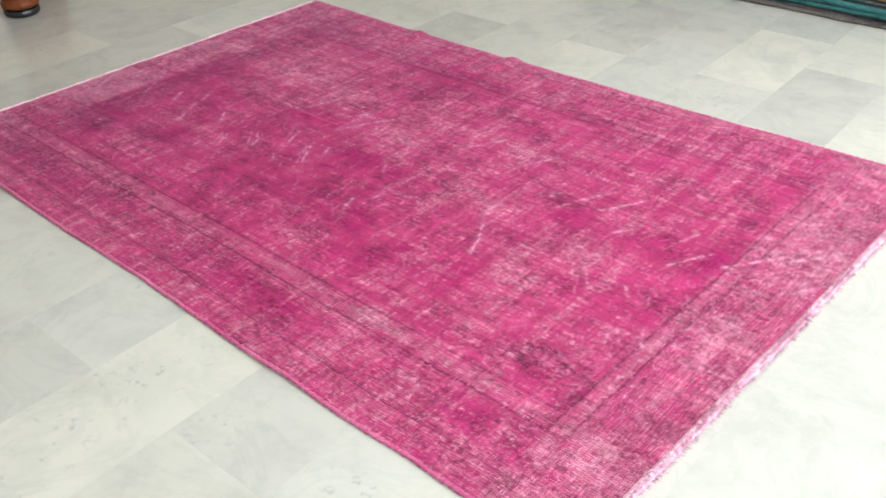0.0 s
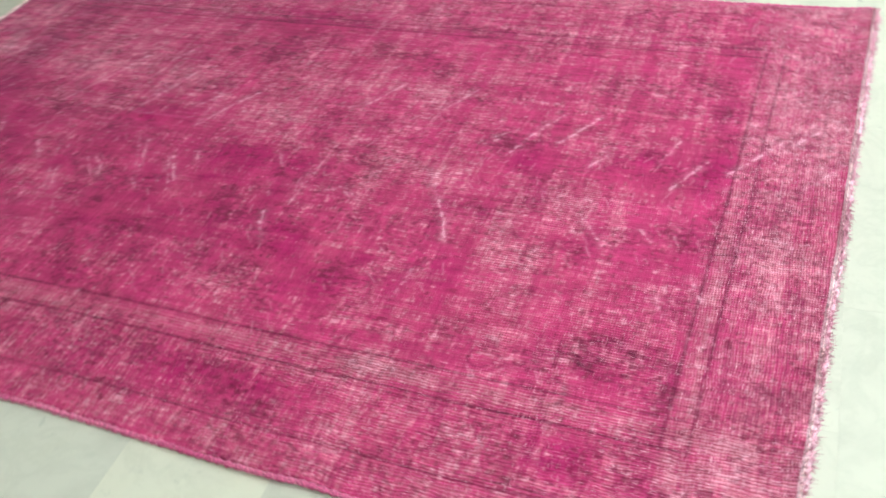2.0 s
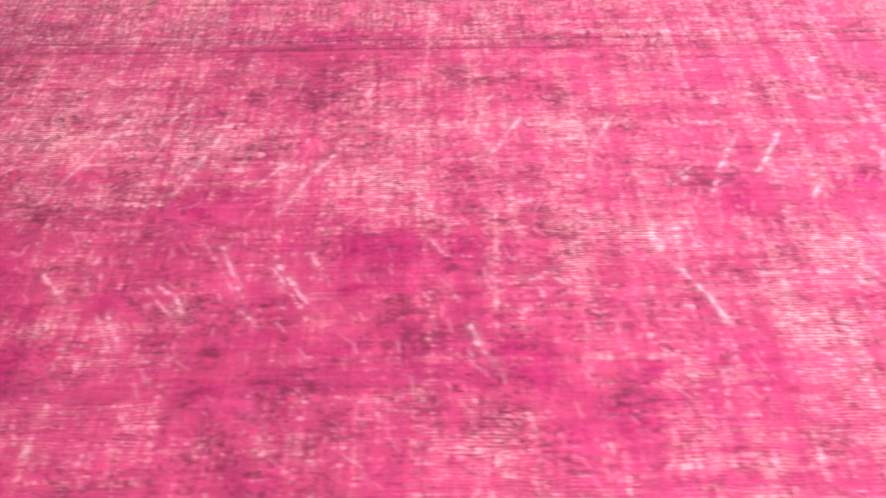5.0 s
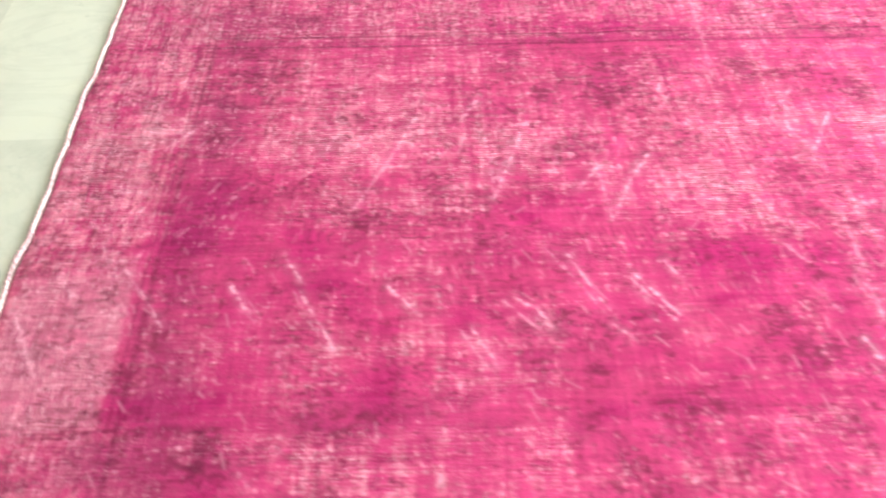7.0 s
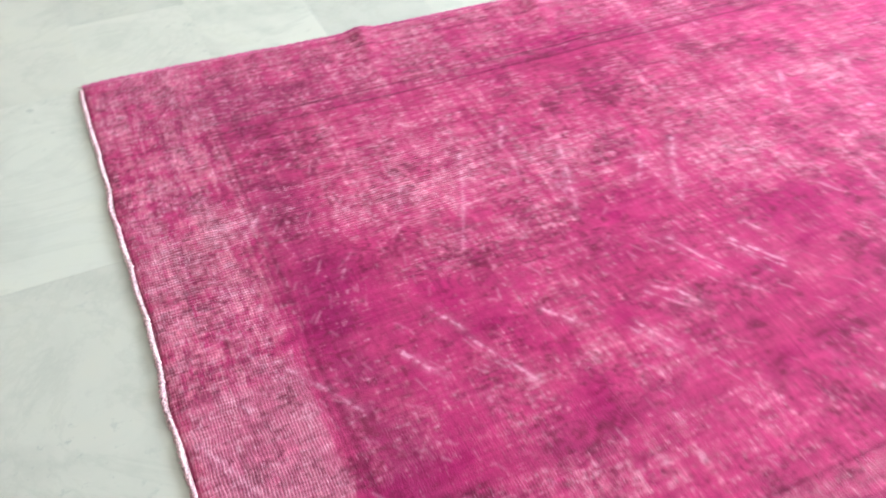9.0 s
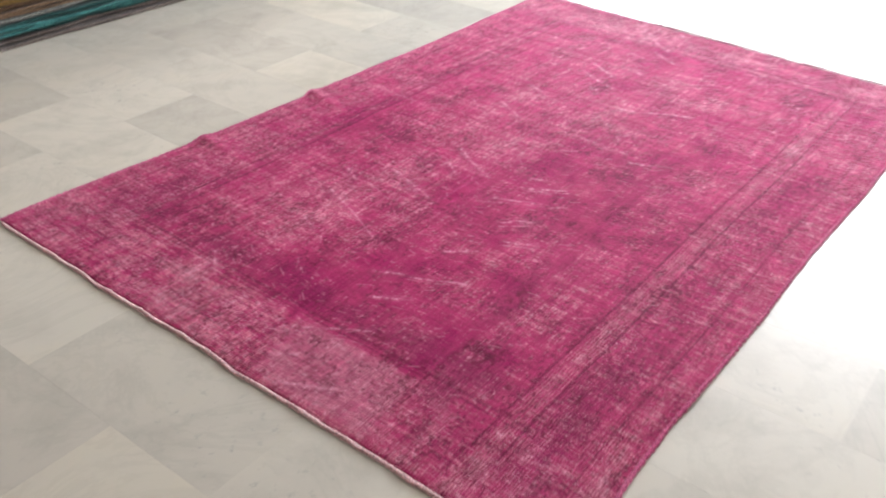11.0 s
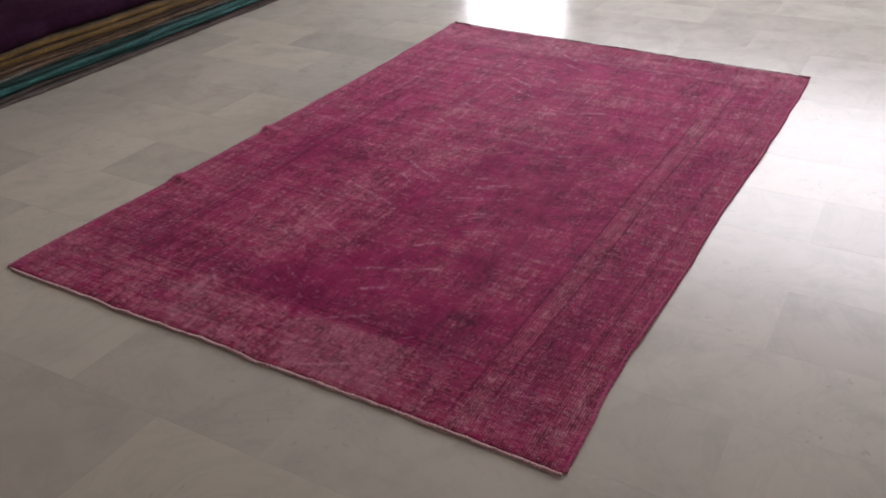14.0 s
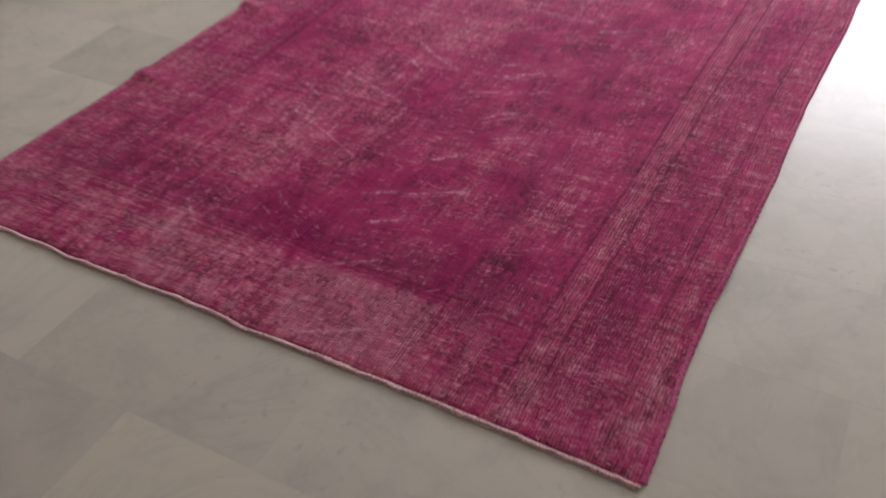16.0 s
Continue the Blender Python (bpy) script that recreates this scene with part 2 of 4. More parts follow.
# ---- large structure ----
T = 0.25                          # wall thickness
DOOR_Y = (2.56, 3.65)              # glazed doorway in the east wall
WIN_Y = (-1.7, 2.34)              # shop window in the east wall
SILL, HEAD = 1.25, 3.12


def structure(name, bm, mat, label, category):
    return tagged(part(name, bm, mat), label, category, kind="structure")


structure("wall_west", box(X0 - T, X0, Y0 - T, Y1 + T, FLOOR - 0.05, TOP), WALL, "plain off-white plastered wall", "wall")
structure("wall_south", box(X0, X1, Y0 - T, Y0, FLOOR - 0.05, TOP), WALL, "plain off-white plastered wall", "wall")
structure("wall_north", box(X0, X1, Y1, Y1 + T, FLOOR - 0.05, TOP), WALL, "plain off-white plastered wall", "wall")
bm = bmesh.new()
add_box(bm, X1, X1 + T, Y0 - T, WIN_Y[0], FLOOR - 0.05, TOP)
add_box(bm, X1, X1 + T, WIN_Y[1], DOOR_Y[0], FLOOR - 0.05, TOP)
add_box(bm, X1, X1 + T, DOOR_Y[1], Y1 + T, FLOOR - 0.05, TOP)
add_box(bm, X1, X1 + T, WIN_Y[0], WIN_Y[1], FLOOR - 0.05, SILL)
add_box(bm, X1, X1 + T, WIN_Y[0], WIN_Y[1], HEAD, TOP)
add_box(bm, X1, X1 + T, DOOR_Y[0], DOOR_Y[1], HEAD, TOP)
structure("wall_east", bm, WALL_FRONT, "pale blue-grey wall with shop window and doorway", "wall")
structure("ceiling", box(X0 - T, X1 + T, Y0 - T, Y1 + T, TOP + 0.002, TOP + 0.25), CEILING, "plain white plastered ceiling", "ceiling")


def glazing(name, y0, y1, z0, z1, bays, label, category):
    """A frame in the east wall with one pane a bay."""
    root = tagged(new(name), label, category, kind="structure")
    x = X1 + T / 2
    w = 0.05
    bm = bmesh.new()
    add_box(bm, x - 0.03, x + 0.03, y0 + 0.002, y1 - 0.002, z0 + 0.002, z0 + w)
    add_box(bm, x - 0.03, x + 0.03, y0 + 0.002, y1 - 0.002, z1 - w, z1 - 0.002)
    step = (y1 - y0) / bays
    for k in range(bays + 1):
        y = min(max(y0 + k * step, y0 + w / 2 + 0.002), y1 - w / 2 - 0.002)
        add_box(bm, x - 0.028, x + 0.028, y - w / 2, y + w / 2, z0 + w, z1 - w)
    part("window_frame", bm, FRAME, root)
    for k in range(bays):
        p = part("pane", box(x - 0.004, x + 0.004, y0 + k * step + w / 2 + 0.004, y0 + (k + 1) * step - w / 2 - 0.004, z0 + w, z1 - w), glass, root)
        p.visible_shadow = False


glazing("window_1", WIN_Y[0], WIN_Y[1], SILL, HEAD, 2, "wide shop window with painted metal frame", "window")
glazing("door_1", DOOR_Y[0], DOOR_Y[1], FLOOR, HEAD, 1, "glazed shop doorway letting in daylight", "door")
# the street outside, one sheet to the horizon
bm = bmesh.new()
add_box(bm, X1 + T + 0.01, 400, -300, 300, FLOOR - 0.6, FLOOR - 0.12)
structure("ground", bm, PAVING, "grey paved street outside the shop", "ground")

# ---- the rug ----
def value_noise(x, y, sx, sy, seed):
    """Smooth noise from 0 to 1 with cells of sx by sy metres."""
    rng = np.random.default_rng(seed)
    g = rng.random((256, 256))
    u, v = x / sx + 64, y / sy + 64
    i, j = np.floor(u).astype(int), np.floor(v).astype(int)
    fu, fv = u - i, v - j
    fu, fv = fu * fu * (3 - 2 * fu), fv * fv * (3 - 2 * fv)
    i0, i1, j0, j1 = i % 256, (i + 1) % 256, j % 256, (j + 1) % 256
    return (g[i0, j0] * (1 - fu) + g[i1, j0] * fu) * (1 - fv) + (g[i0, j1] * (1 - fu) + g[i1, j1] * fu) * fv


def fractal(x, y, sx, sy, seed, octaves=4):
    total, amp, norm = 0, 1.0, 0
    for k in range(octaves):
        total = total + amp * value_noise(x, y, sx / 2 ** k, sy / 2 ** k, seed + 17 * k)
        norm += amp
        amp *= 0.6
    return total / norm


def smooth(a, b, v):
    s = np.clip((v - a) / (b - a), 0, 1)
    return s * s * (3 - 2 * s)


# pale creases where the pile is rubbed through: x, y to x, y, strength
CREASES_WEST = [
    (0.04, 0.78, 0.11, 0.65, 0.7), (0.10, 0.87, 0.14, 0.81, 0.6), (0.16, 0.94, 0.21, 0.86, 0.7), (0.22, 0.88, 0.26, 0.82, 0.7), (0.26, 0.82, 0.31, 0.74, 0.6),
    (0.30, 1.31, 0.24, 1.24, 0.8), (0.42, 0.83, 0.47, 0.75, 1), (0.42, 1.11, 0.38, 1.05, 0.5), (0.47, 1.26, 0.46, 1.22, 0.5), (0.48, 0.45, 0.50, 0.42, 0.5),
    (0.51, 0.91, 0.55, 0.84, 0.8), (0.52, 0.69, 0.53, 0.64, 0.4), (0.55, 0.81, 0.62, 0.68, 0.7), (0.57, 1.20, 0.59, 1.26, 0.7), (0.59, 1.26, 0.62, 1.22, 0.7),
    (0.71, 1.18, 0.64, 1.03, 0.5), (0.71, 0.82, 0.77, 0.75, 0.9),
]
CREASES_INNER_WEST = [
    (0.76, 1.31, 0.71, 1.18, 0.8), (0.79, 0.83, 0.82, 0.75, 0.4), (0.82, 0.83, 0.83, 0.79, 0.4), (0.84, 0.72, 0.88, 0.64, 0.5), (0.86, 0.72, 0.90, 0.64, 0.9),
    (0.90, 1.37, 0.86, 1.30, 0.7), (0.92, 0.78, 0.98, 0.71, 0.5), (0.92, 1.18, 0.92, 1.07, 0.5), (0.94, 0.79, 0.98, 0.76, 0.8), (0.96, 1.16, 0.92, 1.05, 0.8),
    (0.98, 1.24, 0.93, 1.11, 0.5), (0.98, 0.76, 1.00, 0.72, 0.8), (0.99, 1.25, 0.96, 1.16, 0.9), (1.01, 0.91, 1.10, 0.75, 0.5), (1.05, 0.89, 1.08, 0.82, 0.7),
    (1.08, 0.82, 1.11, 0.75, 0.7), (1.11, 0.72, 1.14, 0.69, 0.6),
]
CREASES_MIDDLE = [
    (1.14, 1.15, 1.15, 0.98, 0.6), (1.15, 1.15, 1.10, 1.08, 0.8), (1.15, 0.53, 1.16, 0.48, 0.4), (1.16, 0.83, 1.22, 0.73, 0.7), (1.17, 0.82, 1.19, 0.72, 0.5),
    (1.17, 0.84, 1.20, 0.79, 0.9), (1.20, 1.09, 1.16, 1.00, 0.7), (1.20, 0.79, 1.23, 0.74, 0.9), (1.23, 0.87, 1.25, 0.83, 0.6), (1.25, 1.17, 1.20, 1.09, 1),
    (1.47, 0.90, 1.49, 0.87, 0.5), (1.47, 1.80, 1.45, 1.44, 0.4), (1.50, 0.79, 1.52, 0.74, 0.5), (1.54, 0.68, 1.58, 0.58, 0.8), (1.55, 0.79, 1.62, 0.79, 0.5),
    (1.55, 0.64, 1.59, 0.58, 0.8), (1.57, 0.81, 1.59, 0.74, 0.5),
]
CREASES_INNER_EAST = [
    (1.58, 0.86, 1.59, 0.75, 0.4), (1.60, 0.94, 1.59, 0.72, 0.55), (1.61, 1.79, 1.61, 1.57, 0.5), (1.62, 1.39, 1.58, 1.34, 0.5), (1.66, 0.79, 1.71, 0.81, 0.6),
    (1.66, 1.27, 1.60, 1.17, 0.6), (1.67, 1.29, 1.61, 1.18, 0.8), (1.69, 0.81, 1.73, 0.78, 0.5), (1.71, 0.81, 1.76, 0.77, 0.6), (1.89, 0.93, 1.92, 0.86, 0.6),
    (1.89, 1.30, 1.83, 1.19, 0.8), (1.90, 0.94, 1.93, 0.85, 0.8), (1.93, 0.85, 1.99, 0.75, 1), (1.98, 0.57, 1.97, 0.48, 0.4), (1.98, 0.57, 1.98, 0.52, 0.4),
    (1.99, 0.75, 2.02, 0.67, 1), (2.04, 1.10, 1.99, 1.06, 0.6),
]
CREASES_EAST = [
    (2.05, 1.13, 1.98, 1.07, 0.5), (2.14, 1.20, 2.06, 1.02, 0.7), (2.16, 1.22, 2.09, 1.10, 0.9), (2.26, 1.23, 2.18, 1.10, 0.9), (2.26, 1.24, 2.20, 1.13, 0.8),
    (2.31, 1.07, 2.27, 1.01, 0.7), (2.31, 0.82, 2.37, 0.74, 0.8), (2.44, 0.81, 2.47, 0.77, 0.6), (2.47, 1.16, 2.44, 1.07, 0.7), (2.51, 0.61, 2.53, 0.56, 0.5),
    (2.55, 1.09, 2.48, 0.97, 0.8), (2.57, 0.68, 2.60, 0.62, 0.8), (2.65, 0.74, 2.60, 0.70, 0.5), (2.71, 1.20, 2.60, 1.05, 0.9), (2.75, 0.86, 2.76, 0.82, 0.6),
    (2.79, 1.26, 2.73, 1.19, 0.9), (2.85, 1.13, 2.77, 1.03, 0.9),
]
# dark motif remains, deep unfaded dye, pale worn places: x, y, half sizes
DARK_WEST = [
    (0.07, 1.36, 0.02, 0.02), (0.12, 1.07, 0.03, 0.02), (0.17, 1.38, 0.04, 0.03), (0.19, 0.56, 0.04, 0.03), (0.25, 1.53, 0.02, 0.04),
    (0.27, 0.62, 0.03, 0.02), (0.30, 0.69, 0.01, 0.07), (0.32, 1.25, 0.02, 0.05), (0.32, 0.64, 0.04, 0.03), (0.33, 0.49, 0.05, 0.01),
    (0.33, 0.86, 0.02, 0.02), (0.39, 1.48, 0.05, 0.04), (0.40, 0.50, 0.03, 0.02), (0.42, 0.48, 0.04, 0.03), (0.60, 1.40, 0.05, 0.03),
    (0.61, 0.55, 0.05, 0.04), (0.61, 0.53, 0.04, 0.03), (0.63, 0.40, 0.03, 0.02), (0.66, 0.99, 0.04, 0.06), (0.68, 0.54, 0.03, 0.02),
    (0.81, 1.08, 0.02, 0.04), (0.82, 0.24, 0.03, 0.02), (0.91, 0.93, 0.05, 0.06),
]
DARK_MIDDLE = [
    (0.95, 0.24, 0.04, 0.03), (0.97, 1.32, 0.03, 0.02), (0.98, 0.64, 0.04, 0.03), (1.01, 0.49, 0.02, 0.02), (1.02, 0.73, 0.02, 0.02),
    (1.03, 0.51, 0.03, 0.02), (1.05, 1.40, 0.03, 0.02), (1.05, 1.19, 0.04, 0.02), (1.07, 0.63, 0.02, 0.02), (1.20, 1.41, 0.05, 0.06),
    (1.22, 1.47, 0.05, 0.03), (1.23, 0.55, 0.06, 0.02), (1.23, 1.39, 0.04, 0.02), (1.24, 1.48, 0.03, 0.05), (1.29, 0.47, 0.02, 0.01),
    (1.41, 0.72, 0.03, 0.02), (1.44, 0.63, 0.04, 0.02), (1.46, 0.65, 0.04, 0.03), (1.47, 0.50, 0.02, 0.01), (1.50, 0.20, 0.04, 0.03),
    (1.53, 1.49, 0.03, 0.05), (1.54, 0.67, 0.03, 0.02), (1.57, 1.46, 0.03, 0.03), (1.58, 0.48, 0.04, 0.03),
]
DARK_EAST = [
    (1.67, 1.46, 0.03, 0.02), (1.70, 0.97, 0.06, 0.04), (1.77, 1.38, 0.03, 0.05), (1.78, 0.70, 0.02, 0.02), (1.79, 1.39, 0.03, 0.02),
    (1.81, 0.13, 0.03, 0.03), (1.81, 0.51, 0.02, 0.03), (2.06, 1.08, 0.06, 0.03), (2.08, 0.80, 0.05, 0.03), (2.11, 0.82, 0.04, 0.05),
    (2.12, 0.42, 0.03, 0.03), (2.19, 0.92, 0.05, 0.06), (2.20, 0.52, 0.03, 0.03), (2.25, 1.39, 0.04, 0.05), (2.34, 0.41, 0.04, 0.01),
    (2.40, 0.42, 0.01, 0.04), (2.44, 0.47, 0.05, 0.01), (2.50, 1.44, 0.05, 0.04), (2.52, 0.81, 0.03, 0.03), (2.54, 0.60, 0.05, 0.04),
    (2.57, 0.38, 0.02, 0.06), (2.57, 1.28, 0.02, 0.08), (2.71, 0.35, 0.03, 0.02), (2.72, 0.94, 0.04, 0.08),
]
DEEP_WEST = [
    (0.32, 0.93, 0.05, 0.08), (0.33, 0.57, 0.07, 0.03), (0.38, 1.07, 0.06, 0.05), (0.39, 0.56, 0.06, 0.04), (0.41, 0.57, 0.04, 0.04),
    (0.42, 0.86, 0.06, 0.05), (0.43, 0.42, 0.04, 0.03), (0.43, 0.90, 0.06, 0.06), (0.56, 0.93, 0.07, 0.05), (0.58, 0.85, 0.05, 0.04),
    (0.68, 0.75, 0.06, 0.04), (0.72, 0.59, 0.07, 0.04), (0.85, 0.75, 0.03, 0.04), (0.97, 0.84, 0.07, 0.06), (1.01, 1.00, 0.08, 0.05),
    (1.13, 0.57, 0.07, 0.03), (1.17, 0.59, 0.14, 0.08), (1.19, 0.64, 0.06, 0.05), (1.20, 0.73, 0.07, 0.05),
]
DEEP_EAST = [
    (1.21, 0.56, 0.07, 0.03), (1.21, 0.64, 0.09, 0.05), (1.24, 1.60, 0.15, 0.10), (1.32, 0.80, 0.10, 0.11), (1.36, 0.86, 0.14, 0.06),
    (1.39, 0.66, 0.11, 0.08), (1.39, 0.78, 0.08, 0.04), (1.52, 0.75, 0.03, 0.05), (1.63, 0.55, 0.08, 0.04), (1.63, 0.62, 0.07, 0.03),
    (1.73, 0.17, 0.10, 0.03), (1.77, 0.49, 0.10, 0.05), (1.83, 0.57, 0.06, 0.02), (2.03, 0.54, 0.07, 0.08), (2.12, 1.03, 0.05, 0.04),
    (2.12, 1.01, 0.04, 0.05), (2.41, 1.03, 0.08, 0.04), (2.41, 0.18, 0.06, 0.03), (2.58, 1.04, 0.04, 0.09),
]
PALE_WEST = [
    (0.14, 1.11, 0.06, 0.10), (0.16, 1.27, 0.09, 0.08), (0.45, 0.70, 0.05, 0.03), (0.45, 1.21, 0.07, 0.05), (0.61, 1.29, 0.18, 0.17),
    (0.63, 0.67, 0.06, 0.03), (0.66, 0.45, 0.09, 0.02), (0.72, 0.70, 0.09, 0.03), (0.76, 1.30, 0.05, 0.02), (0.85, 0.67, 0.04, 0.03),
    (0.95, 1.19, 0.11, 0.06), (0.96, 1.23, 0.04, 0.04), (1.36, 1.12, 0.09, 0.02), (1.38, 1.08, 0.07, 0.07), (1.41, 0.63, 0.06, 0.02),
    (1.41, 1.07, 0.05, 0.03), (1.47, 1.24, 0.08, 0.04),
]
PALE_EAST = [
    (1.56, 0.42, 0.04, 0.03), (1.67, 0.80, 0.08, 0.02), (1.73, 0.85, 0.05, 0.02), (1.74, 0.84, 0.06, 0.06), (1.77, 1.27, 0.07, 0.06),
    (1.84, 0.23, 0.06, 0.03), (1.88, 0.91, 0.08, 0.06), (1.92, 0.43, 0.05, 0.06), (1.96, 0.57, 0.07, 0.04), (2.00, 0.29, 0.05, 0.04),
    (2.19, 0.66, 0.07, 0.05), (2.30, 0.87, 0.08, 0.06), (2.32, 1.10, 0.08, 0.04), (2.45, 0.42, 0.05, 0.02), (2.69, 0.23, 0.05, 0.05),
    (2.76, 0.74, 0.07, 0.08), (2.77, 1.35, 0.07, 0.16),
]


def far_end(y):
    """The rug's east end runs slightly askew."""
    return 2.806 + 0.052 * y


# how far each edge bows in or out along its length
SOUTH_AT = [0, 0.13, 0.3, 0.45, 0.6, 0.75, 0.93, 1.1, 1.27, 1.4, 1.55, 1.7, 1.8, 1.9, 2.0, 2.2, 2.4, 2.56, 2.84]
SOUTH_BOW = [3, 10, 23, 25, 22, 18, 16, 16, 19, 18, 14, 9, 6, 2, 6, 0, 3, 0, 4]
NORTH_AT = [0, 0.12, 0.3, 0.5, 0.65, 0.75, 0.9, 1.1, 1.2, 1.26, 1.45, 1.65, 1.8, 2.05, 2.3, 2.46, 2.63, 2.85]
NORTH_BOW = [10, 12, 8, -2, -8, -6, -12, -12, -17, -4, -9, -9, -12, -11, -4, 6, 4, 8]
WEST_AT = [0, 0.1, 0.18, 0.25, 0.35, 0.5, 0.6, 0.7, 0.8, 0.89, 0.97, 1.07, 1.2, 1.3, 1.42, 1.5, 1.65, 1.8, 1.9]
WEST_BOW = [-7, -5, -4, -2, -2, -1, -3, -1, -1, -9, 0, 1, -1, 0, -6, -1, 1, -1, 1]


def edge_wave(s, seed):
    """Offset of an edge in metres: south 7, north 8, west 9, east 10."""
    at, bow = {7: (SOUTH_AT, SOUTH_BOW), 8: (NORTH_AT, NORTH_BOW), 9: (WEST_AT, WEST_BOW), 10: ([0, 3], [0, 0])}[seed]
    rough = 0.005 * (fractal(s, s * 0 + seed, 0.10, 1.0, seed, 3) - 0.5)
    return 0.001 * np.interp(s, at, bow) + rough


def height(x, y):
    """Ripples of the rug lying on the marble, and two small folds at its north side."""
    z = 0.0025 * fractal(x, y, 0.35, 0.35, 301, 3) - 0.0012
    z = z + 0.006 * smooth(-0.10, -0.005, x - far_end(y))      # the east end curls up a little
    z = z - 0.0030 * (1 - smooth(0.004, 0.035, x))              # the west end lies flat and thin
    for cx, tilt, size in ((0.735, 0.10, 0.010), (1.255, 0.16, 0.010)):
        along = 1.9 - y
        z = z + size * np.exp(-((x - cx + tilt * along) / 0.030) ** 2) * np.exp(-(along / 0.13) ** 2)
    for cx, cy, rx, ry, size in ((0.98, 1.0, 0.10, 0.012, 0.004), (0.60, 0.03, 0.09, 0.06, 0.006), (1.95, 0.02, 0.12, 0.05, 0.005)):
        z = z + size * np.exp(-((x - cx) / rx) ** 2 - ((y - cy) / ry) ** 2)
    return z


def rug_pattern(x, y):
    """Colour of the worn over-dyed pile, and how far the rows of knots show along and across it."""
    rng = np.random.default_rng(5)
    warp = 0.012 * (fractal(x, y, 0.12, 0.12, 41, 3) - 0.5)
    jx, jy = x + warp, y + 0.012 * (fractal(x, y, 0.12, 0.12, 47, 3) - 0.5)

    def blobs(rows, seed):
        out = np.zeros_like(x)
        wob = 0.5 + 1.2 * fractal(x, y, 0.08, 0.05, seed, 4)
        for cx, cy, rx, ry in rows:
            d = ((jx - cx) / max(1.15 * rx, 0.026)) ** 2 + ((jy - cy) / max(1.15 * ry, 0.024)) ** 2
            out = np.maximum(out, np.exp(-0.8 * d * wob))
        return out

    dark_at = np.maximum(np.maximum(blobs(DARK_WEST, 61), blobs(DARK_MIDDLE, 67)), blobs(DARK_EAST, 62))
    deep_at = np.maximum(blobs(DEEP_WEST, 63), blobs(DEEP_EAST, 66))
    pale_at = np.maximum(blobs(PALE_WEST, 64), blobs(PALE_EAST, 65))

    big = fractal(x, y, 0.30, 0.20, 71, 3)
    mid = fractal(x, y, 0.06, 0.045, 72, 4)
    band_x = fractal(x, y, 0.9, 0.016, 76, 3)       # long faint bands along the rug
    band_y = fractal(x, y, 0.020, 0.7, 77, 3)       # and across it
    streak_x = fractal(x, y, 0.032, 0.0050, 73, 2)
    streak_y = fractal(x, y, 0.0050, 0.026, 74, 2)
    fine = value_noise(x, y, 0.0062, 0.0062, 75)
    end = np.minimum(x, far_end(y) - x)             # distance from the two ends
    side = np.minimum(y, RUG_W - y)                 # distance from the two long sides
    at_end = 1 - smooth(0.19, 0.29, end + 0.05 * (mid - 0.5))
    at_side = 1 - smooth(0.24, 0.34, side + 0.05 * (mid - 0.5))
    border = np.maximum(at_end, at_side)

    lane_x = fractal(jx, y, 0.34, 0.030, 78, 3)      # worn lanes along the rug
    lane_y = fractal(x, jy, 0.032, 0.26, 79, 3)      # and across it
    patch = smooth(0.46, 0.66, 0.55 * lane_x + 0.45 * lane_y + 0.10 * (pale_at - deep_at) + 0.03 * border)
    tone = 0.20 + 0.15 * (big - 0.5) + 0.30 * (mid - 0.5) + 0.32 * pale_at - 0.38 * deep_at + 0.10 * border + 0.06 * patch
    # paler over the northern half, and at the west end beyond its south corner
    tone = tone + 0.10 * smooth(0.95, 1.45, y) + 0.12 * (1 - smooth(0.22, 0.30, jx)) * smooth(0.45, 0.60, jy)
    tone = tone + 0.50 * (band_x - 0.5) + 0.75 * (band_y - 0.5) + 0.26 * (lane_x - 0.5) + 0.34 * (lane_y - 0.5)
    strokes = 0.62 * (streak_x - 0.5) * (1 - 0.6 * at_end) + 0.80 * (streak_y - 0.5) * (0.55 + 0.7 * border) + 0.40 * (fine - 0.5)
    # bare warps at the west end, with darker bars across them
    warps = smooth(0.03, 0.06, jx) * (1 - smooth(0.25, 0.29, jx)) * smooth(0.78, 0.90, jy) * (1 - smooth(1.62, 1.76, jy))
    thread = fractal(x, y, 0.0085, 0.22, 141, 2)
    bar = fractal(x, y, 0.16, 0.020, 142, 3)
    strokes = strokes + warps * (1.3 * (thread - 0.5) + 1.2 * (bar - 0.5))
    wear = smooth(0.0, 1.15, tone + strokes)
    # single bright knots of bare cotton where the pile is thin
    bright = smooth(0.68, 0.92, 0.45 * streak_x + 0.35 * fine + 0.35 * streak_y + 0.25 * (tone - 0.30))

    deep = np.clip(deep_at * (0.25 + 0.95 * smooth(0.34, 0.58, fractal(x, y, 0.07, 0.045, 82, 4))) + 1.2 * (fractal(x, y, 0.2, 0.15, 81, 3) - 0.44), 0, 1) * (1 - 0.4 * patch)
    rose = smooth(0.45, 0.75, fractal(x, y, 0.16, 0.12, 84, 3))

    # remains of the knotted motifs: small dark marks in clusters
    speck = fractal(x, y, 0.026, 0.016, 91, 2)
    speck2 = fractal(x, y, 0.0095, 0.0058, 92, 1)
    region = fractal(x, y, 0.11, 0.085, 95, 3)
    dark = smooth(0.585, 0.80, 0.38 * speck + 0.57 * speck2 + 0.22 * (region - 0.5) + 0.17 * dark_at - 0.002 + 0.03 * border)
    dark = np.maximum(dark, 0.85 * dark_at * smooth(0.42, 0.66, 0.5 * speck + 0.5 * speck2))
